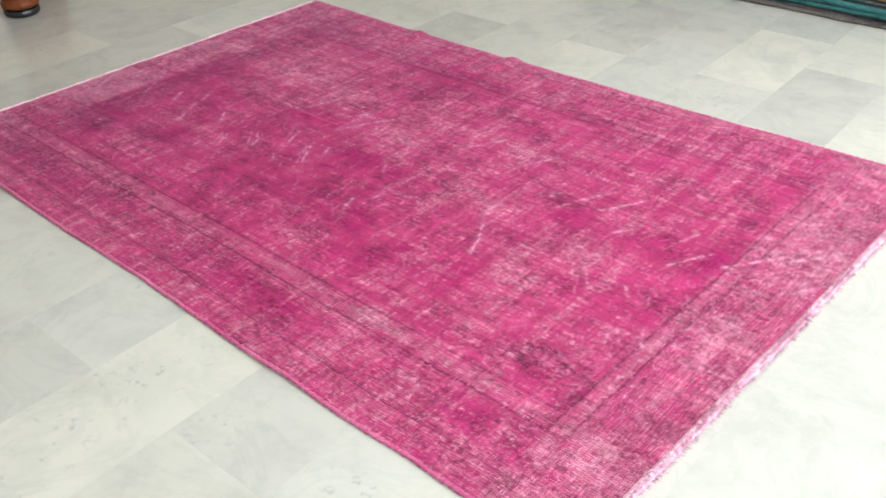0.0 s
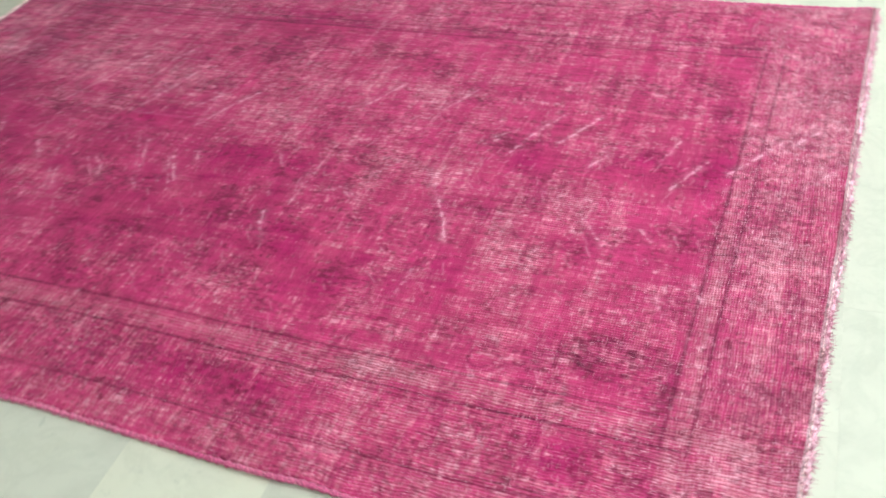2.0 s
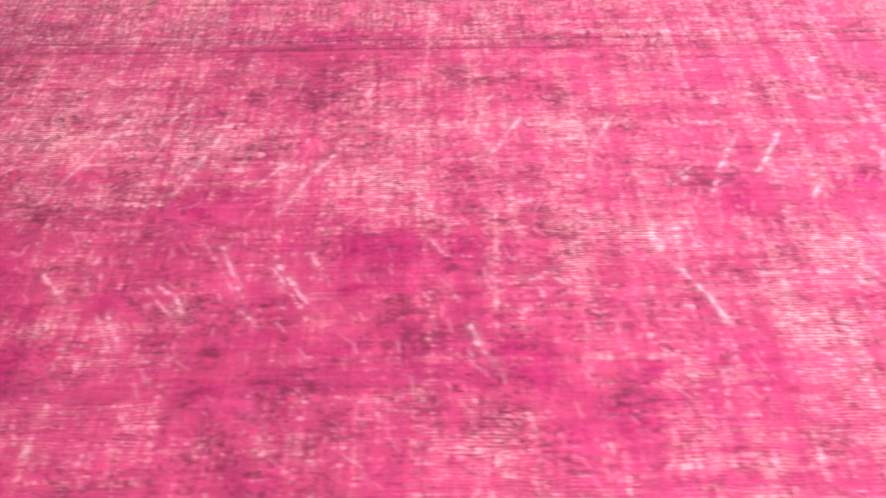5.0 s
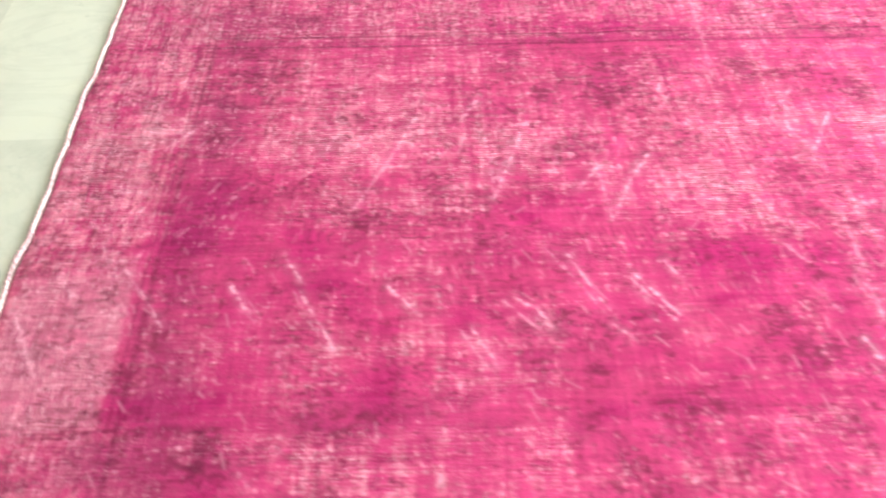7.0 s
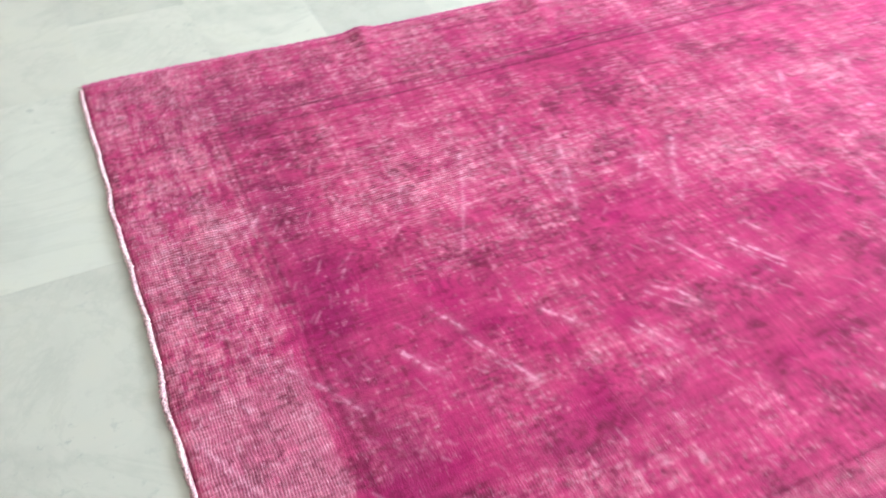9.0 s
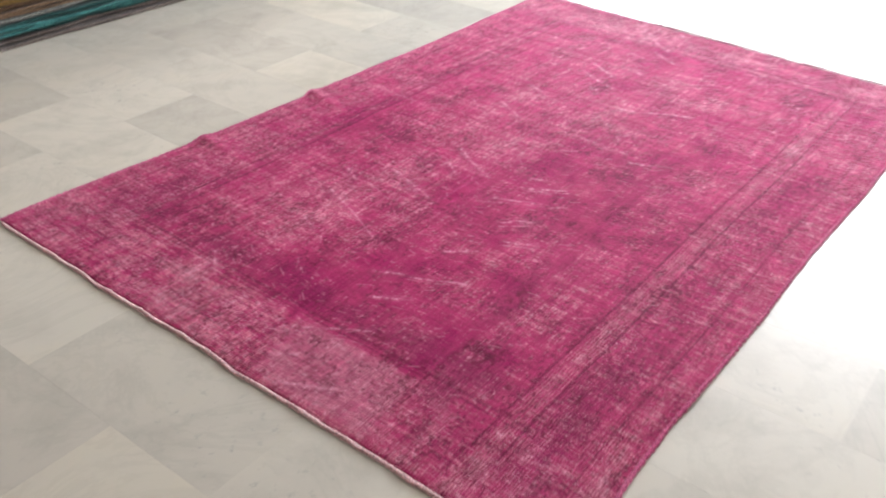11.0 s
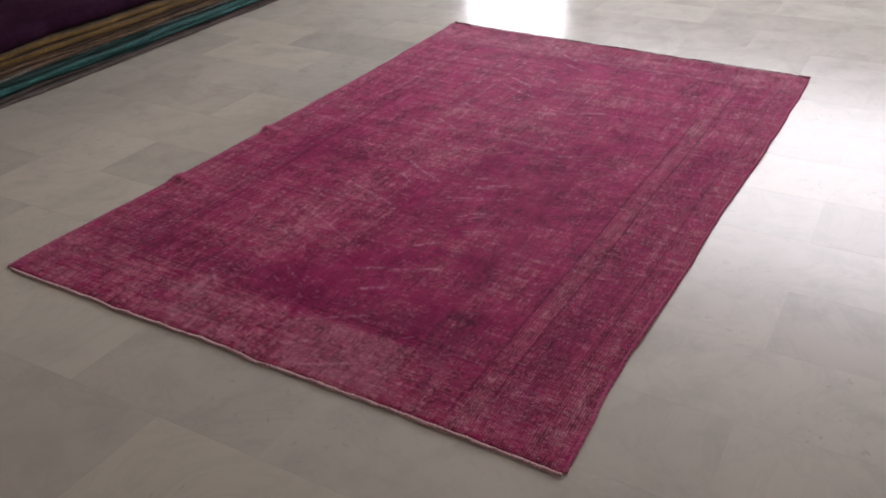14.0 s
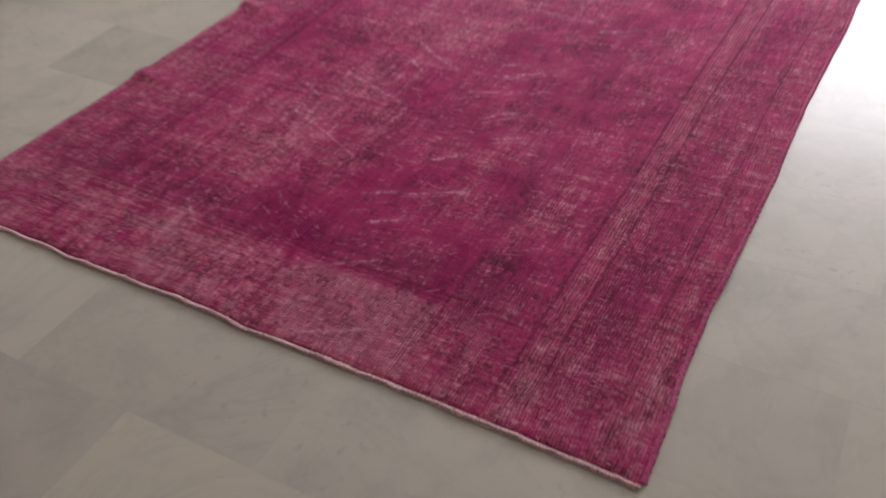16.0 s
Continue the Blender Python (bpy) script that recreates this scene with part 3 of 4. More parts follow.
    shadow = 0.60 * dark_at + 0.30 * smooth(0.50, 0.72, region) * smooth(0.40, 0.60, mid) + 0.38 * smooth(0.50, 0.70, fractal(x, y, 0.030, 0.022, 97, 3)) * (0.4 + 0.6 * border)

    # curling outlines of the old knotted ornament
    vine = np.zeros_like(x)
    for seed, sx, sy in ((201, 0.13, 0.10), (202, 0.075, 0.06)):
        form = fractal(jx, jy, sx, sy, seed, 2)
        for level in (0.40, 0.50, 0.60):
            vine = np.maximum(vine, np.exp(-((form - level) / (0.030 * 0.10 / sx)) ** 2))
    vine = vine * smooth(0.44, 0.60, fractal(x, y, 0.14, 0.10, 205, 3) + 0.10 * dark_at + 0.05 * border)
    vine = vine * smooth(0.34, 0.60, 0.5 * speck2 + 0.5 * fractal(x, y, 0.03, 0.02, 206, 2))
    # a row of rosettes in the middle of the border
    ring_at = np.zeros_like(x)
    for u, v, there in ((x, y - 0.168, (x > 0.2) & (x < 2.65)), (x + 0.13, y - 1.735, (x > 0.2) & (x < 2.65)),
                        (y, x - 0.036 * y - 2.69, (y > 0.25) & (y < 1.62)), (y + 0.1, x - 0.165, (y > 0.25) & (y < 1.62))):
        s = (u + 0.5 * warp) % 0.262 - 0.131
        d = np.hypot(s, (v + 0.5 * warp) * 1.15)
        lobes = 0.046 + 0.007 * np.cos(6 * np.arctan2(v, s))
        ring_at = np.maximum(ring_at, there * (np.exp(-((d - lobes) / 0.006) ** 2) + 0.7 * np.exp(-((d - 0.018) / 0.006) ** 2)))
        ring_at = np.maximum(ring_at, there * 0.7 * np.exp(-((np.abs(v) - 0.045 - 0.012 * np.sin(s * 48)) / 0.004) ** 2) * (np.abs(s) > 0.055))
    vine = np.maximum(vine, 0.9 * np.clip(ring_at, 0, 1) * smooth(0.42, 0.62, fractal(x, y, 0.06, 0.05, 207, 3)))

    # a comb of short dark strokes in the middle of the field
    comb = (np.abs(jx - 1.17) < 0.065) * np.exp(-((jy - 0.93) / 0.036) ** 4) * np.clip(np.sin(2 * math.pi * (x + 0.25 * y) / 0.0135), 0, 1)
    vine = np.maximum(vine, 0.8 * comb)

    # unfaded dye inside the west border, along the north border and in the south-west corner
    zones = np.exp(-((jx - 0.335) / 0.065) ** 2) * smooth(0.3, 0.42, jy) * (1 - smooth(1.55, 1.75, jy))
    zones = np.maximum(zones, np.exp(-((jx - 0.38) / 0.26) ** 2 - ((jy - 1.70) / 0.09) ** 2))
    zones = np.maximum(zones, 0.9 * np.exp(-((jx - 0.32) / 0.22) ** 2 - ((jy - 0.17) / 0.06) ** 2))
    zones = np.maximum(zones, 0.8 * np.exp(-((jx - 0.14) / 0.05) ** 2 - ((jy - 0.20) / 0.10) ** 2))
    zones = np.maximum(zones, 1.1 * np.exp(-((jx - 0.30) / 0.15) ** 2 - ((jy - 0.47) / 0.075) ** 2))
    zones = np.maximum(zones, 0.7 * np.exp(-((jx - 0.72) / 0.20) ** 2 - ((jy - 0.53) / 0.05) ** 2))
    zones = np.maximum(zones, 0.75 * np.exp(-((jx - 0.45) / 0.45) ** 2 - ((jy - 0.165) / 0.05) ** 2))
    zones = zones * smooth(0.30, 0.55, 0.6 * mid + 0.4 * big + 0.05)
    shadow = shadow + 0.85 * zones
    wear = wear * (1 - 0.60 * zones)

    # remains of the border's dark guard lines
    wob = 0.010 * (fractal(x, y, 0.5, 0.5, 101, 3) - 0.5)
    broken = smooth(0.30, 0.55, fractal(x, y, 0.10, 0.10, 103, 3)) * (0.55 + 0.45 * smooth(0.35, 0.55, speck2))
    line = np.zeros_like(x)
    broken = broken * smooth(0.28, 0.52, fractal(x, y, 0.025, 0.025, 104, 2))

    def rule(at, lo, hi, along, width, strength):
        nonlocal line
        inside = smooth(lo - 0.01, lo + 0.01, along) * (1 - smooth(hi - 0.01, hi + 0.01, along))
        line = np.maximum(line, strength * inside * np.exp(-((at + wob) / width) ** 2) * (0.70 + 0.30 * broken))

    for at, width, strength in ((0.318, 0.0030, 1.0), (0.249, 0.0034, 1.1), (0.236, 0.0022, 0.45), (0.088, 0.0032, 0.85), (0.100, 0.0024, 0.5)):
        rule(y - at, 0.16, 2.62, x, width, strength)
    for at, width, strength in ((1.590, 0.004, 0.9), (1.632, 0.0045, 0.9), (1.645, 0.003, 0.5), (1.822, 0.0035, 0.6)):
        rule(y - at, 0.26, 2.66, x, width, strength)
    askew = x - 0.036 * (y - 0.5)
    for at, width, strength in ((2.592, 0.0042, 1.0), (2.640, 0.0042, 0.9), (2.772, 0.003, 0.5)):
        rule(askew - at, 0.24, 1.62, y, width, strength)
    for at, width, strength in ((0.275, 0.006, 0.7), (0.258, 0.003, 0.5), (0.090, 0.003, 0.35)):
        rule(x - at, 0.24, 1.62, y, width, strength)
    # a paler band between the two inner rules of the south side
    band = np.exp(-((y - 0.283) / 0.024) ** 4) + 0.5 * np.exp(-((y - 0.045) / 0.03) ** 2) + 0.7 * np.exp(-((askew - 2.616) / 0.018) ** 4) + 0.3 * smooth(2.66, 2.72, askew) + 0.5 * smooth(1.80, 1.86, y)
    band = np.clip(band, 0, 1) * (0.4 + 0.9 * fractal(x, y, 0.14, 0.10, 109, 3))
    wear = np.clip(wear + 0.20 * band * (0.35 + streak_x), 0, 1)
    # fine ribs between the rules of the south border
    ribs = np.exp(-((y - 0.285) / 0.045) ** 4) + 0.9 * np.exp(-((y - 0.095) / 0.028) ** 4)
    wear = np.clip(wear + 0.30 * ribs * np.sin(2 * math.pi * (y + wob) / 0.0088) * (0.4 + 1.0 * fractal(x, y, 0.10, 0.02, 143, 3)), 0, 1)
    ribs = smooth(2.58, 2.66, askew) * (0.5 + fractal(x, y, 0.02, 0.16, 144, 3))
    wear = np.clip(wear + ribs * (0.10 + 0.22 * np.sin(2 * math.pi * (askew + wob) / 0.0092)), 0, 1)
    # darker dye between the rules of the north side
    dyed = smooth(1.585, 1.60, y + wob) * (1 - smooth(1.625, 1.64, y + wob)) * smooth(0.2, 0.4, x)
    shadow = np.maximum(shadow, 0.55 * dyed)

    # motif outlines: a small arch near the east corner and a scroll in each corner of the field
    for cx, cy, r, a in ((2.450, 0.425, 0.058, 1.1), (0.36, 0.48, 0.07, 0.5), (2.45, 1.42, 0.08, 0.5), (0.37, 1.42, 0.08, 0.5)):
        ring = np.exp(-((np.hypot(jx - cx, (jy - cy) * 1.3) - r) / 0.010) ** 2)
        line = np.maximum(line, 0.8 * a * ring * smooth(0.35, 0.6, speck))

    # worn rectangle at the west end, where the pile is nearly gone
    bald = smooth(0.03, 0.05, jx) * (1 - smooth(0.235, 0.25, jx)) * smooth(0.50, 0.58, jy) * (1 - smooth(0.84, 0.90, jy))
    bare = np.clip(0.80 * bald + 0.40 * at_end * smooth(0.40, 0.65, mid + 0.3 * (streak_y - 0.5)), 0, 1)

    crease = np.zeros_like(x)
    crease_shade = np.zeros_like(x)
    for ax, ay, bx, by, power in CREASES_WEST + CREASES_INNER_WEST + CREASES_MIDDLE + CREASES_INNER_EAST + CREASES_EAST:
        sel = (x > min(ax, bx) - 0.04) & (x < max(ax, bx) + 0.04) & (y > min(ay, by) - 0.04) & (y < max(ay, by) + 0.04)
        px, py = x[sel] + 0.5 * warp[sel], y[sel] + 0.5 * warp[sel]
        lx, ly = bx - ax, by - ay
        f = np.clip(((px - ax) * lx + (py - ay) * ly) / (lx * lx + ly * ly), 0, 1)
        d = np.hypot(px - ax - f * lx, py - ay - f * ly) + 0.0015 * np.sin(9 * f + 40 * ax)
        # soft fold shade on the crease's west side, painted rather than modelled
        crease_shade[sel] = np.maximum(crease_shade[sel], power * np.exp(-((d - 0.013) / 0.008) ** 2) * (px - ax - f * lx < 0))
        w = rng.uniform(0.0024, 0.0036) * (0.5 + 0.6 * power)
        crease[sel] = np.maximum(crease[sel], power * (0.95 * np.exp(-(d / w) ** 2) + 0.28 * np.exp(-(d / 0.012) ** 2)))
    crease = crease * (0.18 + 0.82 * smooth(0.40, 0.62, fractal(x, y, 0.012, 0.010, 111, 3)))
    # finer, shorter scratches, leaning away from the middle line of the rug
    for k in range(650):
        cx, cy = rng.uniform(0.12, 2.70), min(max(rng.normal(0.92, 0.34), 0.1), 1.82)
        ang = math.copysign(1.15, cy - 0.93) + rng.normal(0, 0.28)
        half = rng.uniform(0.006, 0.026)
        lx, ly = math.cos(ang), math.sin(ang)
        sel = (np.abs(x - cx) < half + 0.01) & (np.abs(y - cy) < half + 0.01)
        a = (x[sel] - cx) * lx + (y[sel] - cy) * ly
        d = np.abs((x[sel] - cx) * ly - (y[sel] - cy) * lx)
        crease[sel] = np.maximum(crease[sel], rng.uniform(0.12, 0.36) * np.exp(-(d / 0.0026) ** 2) * (1 - smooth(half * 0.6, half, np.abs(a))))
    crease = 0.74 * np.clip(crease, 0, 1)

    def blend(base, tint, amount):
        return base + (np.array(tint) - base) * amount[..., None]

    colour = np.ones(x.shape + (3,)) * np.array((0.435, 0.036, 0.133))
    colour = blend(colour, (0.350, 0.015, 0.104), deep)
    colour = blend(colour, (0.42, 0.044, 0.124), rose * 0.4)
    colour = blend(colour, (0.175, 0.015, 0.068), np.clip(shadow, 0, 1) * 0.55)
    colour = blend(colour, (0.59, 0.158, 0.238), wear * 0.88)
    colour = blend(colour, (0.45, 0.130, 0.192), np.clip(band * wear * 1.1, 0, 0.5))
    colour = blend(colour, (0.55, 0.195, 0.275), bare * 0.5)
    colour = blend(colour, (0.68, 0.29, 0.41), bright * 0.50)
    colour = blend(colour, (0.145, 0.018, 0.042), dark * 0.52)
    colour = blend(colour, (0.115, 0.011, 0.040), vine * 0.46)
    colour = blend(colour, (0.100, 0.009, 0.034), np.clip(line, 0, 1) * 0.80)
    # the weave shows dark between the knots at the east end
    colour = blend(colour, (0.20, 0.025, 0.07), np.clip(smooth(2.52, 2.62, askew) * smooth(0.45, 0.70, fractal(x, y, 0.10, 0.07, 131, 4)), 0, 1) * 0.28)
    # uneven dye: thin darker and lighter rows both ways
    rows = 1 + 0.40 * (fractal(x, y, 0.09, 0.0055, 121, 2) - 0.5) + 0.32 * (fractal(x, y, 0.0055, 0.08, 122, 2) - 0.5) + 0.4 * (fractal(x, y, 0.05, 0.04, 123, 3) - 0.5)
    colour = colour * np.clip(rows, 0.5, 1.5)[..., None]
    # blend the creases' painted fold shade into the pile colour
    colour = blend(colour, (0.20, 0.030, 0.075), 0.38 * crease_shade * smooth(0.35, 0.60, mid + 0.05))
    colour = blend(colour, (0.76, 0.33, 0.46), crease)
    knots = np.maximum(smooth(1.9, 2.5, x) * (1 - smooth(0.45, 0.75, y)), smooth(2.52, 2.66, x))      # open weave of the east end and the south-east corner
    along = np.clip(0.07 + 0.5 * (mid - 0.5) + 0.5 * (big - 0.5) + 0.30 * pale_at - 0.35 * deep_at + 0.25 * patch + 0.28 * (1 - smooth(0.26, 0.36, y)) + 0.25 * knots + 0.2 * bald, 0.03, 1.0)
    across = np.clip(0.09 + 0.25 * knots + 0.34 * at_end * (0.4 + 1.2 * (mid - 0.2)) + 0.14 * at_side + 0.25 * bald + 0.15 * patch + 0.4 * (mid - 0.5), 0.03, 1.0)
    return np.concatenate([np.clip(colour, 0, 1), along[..., None]], -1), across


def rug_pile():
    """The rug's body: a fine sheet over the ripples, with turned-down rims."""
    nx, ny = 1120, 750
    u = np.linspace(0, 1, nx + 1)[:, None] * np.ones((1, ny + 1))
    v = np.linspace(0, 1, ny + 1)[None, :] * np.ones((nx + 1, 1))
    y = v * RUG_W
    x = 0.012 + u * (far_end(y) - 0.012)
    flat_x, flat_y = x.copy(), y.copy()
    y = y + edge_wave(x, 7) * (1 - v) ** 6 + edge_wave(x, 8) * v ** 6
    x = x + edge_wave(y, 9) * (1 - u) ** 10 + edge_wave(y, 10) * u ** 10
    z = height(x, y)
    rim = np.minimum(np.minimum(u, 1 - u) * nx, np.minimum(v, 1 - v) * ny)
    z = z - 0.003 * np.exp(-(rim / 1.2) ** 2)
    z[0, :], z[-1, :], z[:, 0], z[:, -1] = FLOOR + 0.001, FLOOR + 0.001, FLOOR + 0.001, FLOOR + 0.001
    pts = np.stack([x, y, z], -1).reshape(-1, 3)
    idx = np.arange((nx + 1) * (ny + 1)).reshape(nx + 1, ny + 1)
    quads = np.stack([idx[:-1, :-1], idx[1:, :-1], idx[1:, 1:], idx[:-1, 1:]], -1).reshape(-1, 4)
    me = bpy.data.meshes.new("woven_field")
    me.vertices.add(len(pts))
    me.vertices.foreach_set("co", pts.ravel().astype(np.float32))
    me.loops.add(quads.size)
    me.loops.foreach_set("vertex_index", quads.ravel().astype(np.int32))
    me.polygons.add(len(quads))
    me.polygons.foreach_set("loop_start", np.arange(0, quads.size, 4, dtype=np.int32))
    me.update(calc_edges=True)
    me.polygons.foreach_set("use_smooth", np.ones(len(quads), dtype=bool))
    col = me.color_attributes.new("pattern", "FLOAT_COLOR", "POINT")
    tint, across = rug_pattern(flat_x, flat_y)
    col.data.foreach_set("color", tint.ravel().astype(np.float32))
    rib = me.attributes.new("across", "FLOAT", "POINT")
    rib.data.foreach_set("value", across.ravel().astype(np.float32))
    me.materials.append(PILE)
    return me


rug = tagged(new("vintage_rug"), "faded overdyed magenta wool rug lying on marble floor", "rug")
pile = new("woven_field", rug_pile())
pile.parent = rug


def cord(path, radius, steps=6):
    """A thin rolled cord along a row of points."""
    bm = bmesh.new()
    rings = []
    for k, p in enumerate(path):
        q = path[min(k + 1, len(path) - 1)] - path[max(k - 1, 0)]
        side = Vector((-q.y, q.x, 0)).normalized()
        ring = []
        for a in range(steps):
            ang = 2 * math.pi * a / steps
            ring.append(bm.verts.new(p + side * (radius[k] * math.cos(ang)) + Vector((0, 0, radius[k] * 0.85 * math.sin(ang)))))
        rings.append(ring)
    for low, high in zip(rings, rings[1:]):
        for a in range(steps):
            bm.faces.new((low[a], low[(a + 1) % steps], high[(a + 1) % steps], high[a]))
    return bm


def wave_at(s, seed):
    return float(edge_wave(np.array([s]), seed)[0])


def height_at(x, y):
    return float(height(np.array([x]), np.array([y]))[0])


for y0, seed, sign in ((0.0, 7, -1), (RUG_W, 8, 1)):
    pts, rad = [], []
    n = 420
    end = float(far_end(y0))
    for k in range(n + 1):
        x = 0.012 + (end - 0.016) * k / n
        pts.append(Vector((x, y0 + wave_at(x, seed) + sign * 0.002, height_at(x, y0) - 0.0038)))
        rad.append(0.0060 + 0.0012 * math.sin(k * 1.9) + random.uniform(-0.0009, 0.0009))
    part("selvedge", cord(pts, rad, 8), SELVEDGE, rug, "rolled magenta side cord", smooth=True)
    # loose wool ends along the side
    bm = bmesh.new()
    for k in range(1500):
        p = pts[random.randrange(n)] + Vector((random.uniform(-0.004, 0.004), sign * random.uniform(-0.004, 0.004), random.uniform(0.001, 0.004)))
        tip = p + Vector((random.gauss(0, 0.005), sign * random.uniform(-0.004, 0.008), random.uniform(-0.001, 0.004)))
        w = random.uniform(0.0005, 0.0012)
        v = [bm.verts.new(q) for q in (p + Vector((w, 0, 0)), p - Vector((w, 0, 0)), p + Vector((0, 0, w * 1.4)), tip)]
        for tri in ((0, 3, 2), (2, 3, 1), (0, 1, 3)):
            bm.faces.new([v[i] for i in tri])
    part("frayed_wool", bm, FRINGE_PINK, rug, "short pale pink frayed wool ends")


def fringe(at_x, direction, seed, length, spread, label, mat, standing=0):
    """A frayed end: a pale woven web with short uneven tufts."""
    rng = random.Random(seed)
    bm = bmesh.new()
    n = 640
    rows = []
    for k in range(n + 1):
        y = 0.006 + (RUG_W - 0.012) * k / n
        x = at_x(y) + wave_at(y, seed)
        web = length * (0.50 + 0.30 * (noise.noise(Vector((y * 26, seed, 0))) + 0.6 * noise.noise(Vector((y * 90, seed, 4)))) + rng.uniform(-0.06, 0.06))
        z = height_at(x, y)
        rows.append((bm.verts.new((x - direction * 0.006, y, z + 0.0005)), bm.verts.new((x + direction * web * 0.4, y, z + 0.0012 - 0.001)),
                     bm.verts.new((x + direction * web, y, FLOOR + 0.0035)), bm.verts.new((x + direction * web, y, FLOOR + 0.0005))))
    for a, b in zip(rows, rows[1:]):
        for i in range(3):
            bm.faces.new((a[i], b[i], b[i + 1], a[i + 1]))
    for k in range(int(520 * spread)):
        y = rng.uniform(0.01, RUG_W - 0.01)
        x = at_x(y) + wave_at(y, seed) + direction * length * 0.45
        ang = rng.gauss(0, 0.6)
        far = length * rng.uniform(0.3, 0.9)
        w = rng.uniform(0.0008, 0.0018)
        tip = Vector((x + direction * far * math.cos(ang), y + far * math.sin(ang), FLOOR + rng.uniform(0.001, 0.006)))
        base = Vector((x, y, FLOOR + 0.004))
        q = (tip - base).normalized()
        s = Vector((-q.y, q.x, 0)) * w
        up = Vector((0, 0, w * 1.4))
        v = [bm.verts.new(p) for p in (base + s, base - s, base + up, tip)]
        for tri in ((0, 3, 2), (2, 3, 1), (0, 1, 3)):
            bm.faces.new([v[i] for i in tri])
    # tufts that still stand up, in loose bunches
    tufts = bmesh.new()
    for k in range(standing):
        y = rng.uniform(0.004, RUG_W - 0.004) if k % 3 else min(max(rng.choice((0.02, 0.5, 0.9, 1.2, 1.86)) + rng.gauss(0, 0.06), 0.004), RUG_W - 0.004)
        x = at_x(y) + wave_at(y, seed) + direction * rng.uniform(-0.004, 0.008)
        base = Vector((x, y, height_at(x, y) - 0.004))
        tip = base + Vector((direction * rng.uniform(-0.004, 0.006), rng.gauss(0, 0.005), rng.uniform(0.004, 0.015)))
        w = rng.uniform(0.0014, 0.0030)
        v = [tufts.verts.new(p) for p in (base + Vector((0, w, 0)), base - Vector((0, w, 0)), base + Vector((direction * w, 0, 0)), tip)]
        for tri in ((0, 3, 2), (2, 3, 1), (0, 1, 3)):
            tufts.faces.new([v[i] for i in tri])
    if standing:
        part("end_fuzz", tufts, FRINGE_PINK, rug, "faded pink wool tufts standing up at the end")
    ob = part("fringe", bm, mat, rug, label)
    return ob


pts, rad = [], []
for k in range(521):
    y = 0.003 + (RUG_W - 0.006) * k / 520
    pts.append(Vector((0.006 + wave_at(y, 9) + 0.0012 * math.sin(y * 47) + random.uniform(-0.0012, 0.0012), y, height_at(0.01, y) - 0.0002 + 0.0012 * math.sin(y * 83) + random.uniform(-0.0008, 0.0008))))
    rad.append(0.0042 + 0.0012 * math.sin(y * 31) * math.sin(y * 12.1) + 0.0012 * math.sin(k * 2.1) + random.uniform(-0.0014, 0.0014))
part("end_cord", cord(pts, rad, 8), FRINGE, rug, "pale pink twisted cotton end cord", smooth=True)
fringe(lambda y: 0.006, -1, 9, 0.006, 3.0, "sparse pale pink frayed threads", FRINGE)
pts = [Vector((float(far_end(y)) + wave_at(y, 10), y, height_at(float(far_end(y)), y) - 0.001)) for y in (0.004 + (RUG_W - 0.008) * k / 420 for k in range(421))]
part("end_cord", cord(pts, [0.0022 + random.uniform(-0.0006, 0.0008) for p in pts], 6), FRINGE, rug, "thin pale pink end cord", smooth=True)
fringe(lambda y: float(far_end(y)), 1, 10, 0.021, 1.3, "short pink frayed cotton fringe", FRINGE_WEB, 1800)

# ---- pile of folded rugs at the north side ----
def folded_rug(name, x0, x1, y0, y1, z0, thick, layers, mat, label, seed):
    """A rug folded into flat layers, with rounded uneven fold edges to the front."""
    rng = random.Random(seed)
    bm = bmesh.new()
    n, m = 46, 9
    t = thick / layers
    for k in range(layers):
        dx, dy = rng.uniform(-0.015, 0.015), rng.uniform(-0.012, 0.012)
        ph = rng.uniform(0, 6)
        rings = []
        for i in range(n + 1):
            x = x0 + dx + (x1 - x0) * i / n
            sag = 0.005 * math.sin(x * 3.1 + ph) + 0.0035 * math.sin(x * 9.7 + 2 * ph) + 0.0015 * math.sin(x * 31 + ph)
            front = y0 + dy + 0.008 * math.sin(x * 2.2 + ph) + 0.003 * math.sin(x * 13 + ph)
            ring = []
            for j in range(m):
                a = -math.pi / 2 - math.pi * j / (m - 1)
                ring.append(bm.verts.new((x, front + t * 0.48 + t * 0.48 * math.cos(a) * (1 if math.cos(a) < 0 else 0), z0 + t * (k + 0.5) + t * 0.47 * math.sin(a) + sag * (k + 1) / layers * (1 if j else 0.6))))
            ring.append(bm.verts.new((x, y1 + dy, z0 + t * (k + 0.97))))
            ring.append(bm.verts.new((x, y1 + dy, z0 + t * (k + 0.03))))
            rings.append(ring)
        for a, b in zip(rings, rings[1:]):
            for j in range(len(a)):
                bm.faces.new((a[j], b[j], b[(j + 1) % len(b)], a[(j + 1) % len(a)]))
        bm.faces.new(rings[0][::-1])
        bm.faces.new(rings[-1])
    return tagged(part(name, bm, mat, smooth=True), label, "rug", "pile of folded rugs")


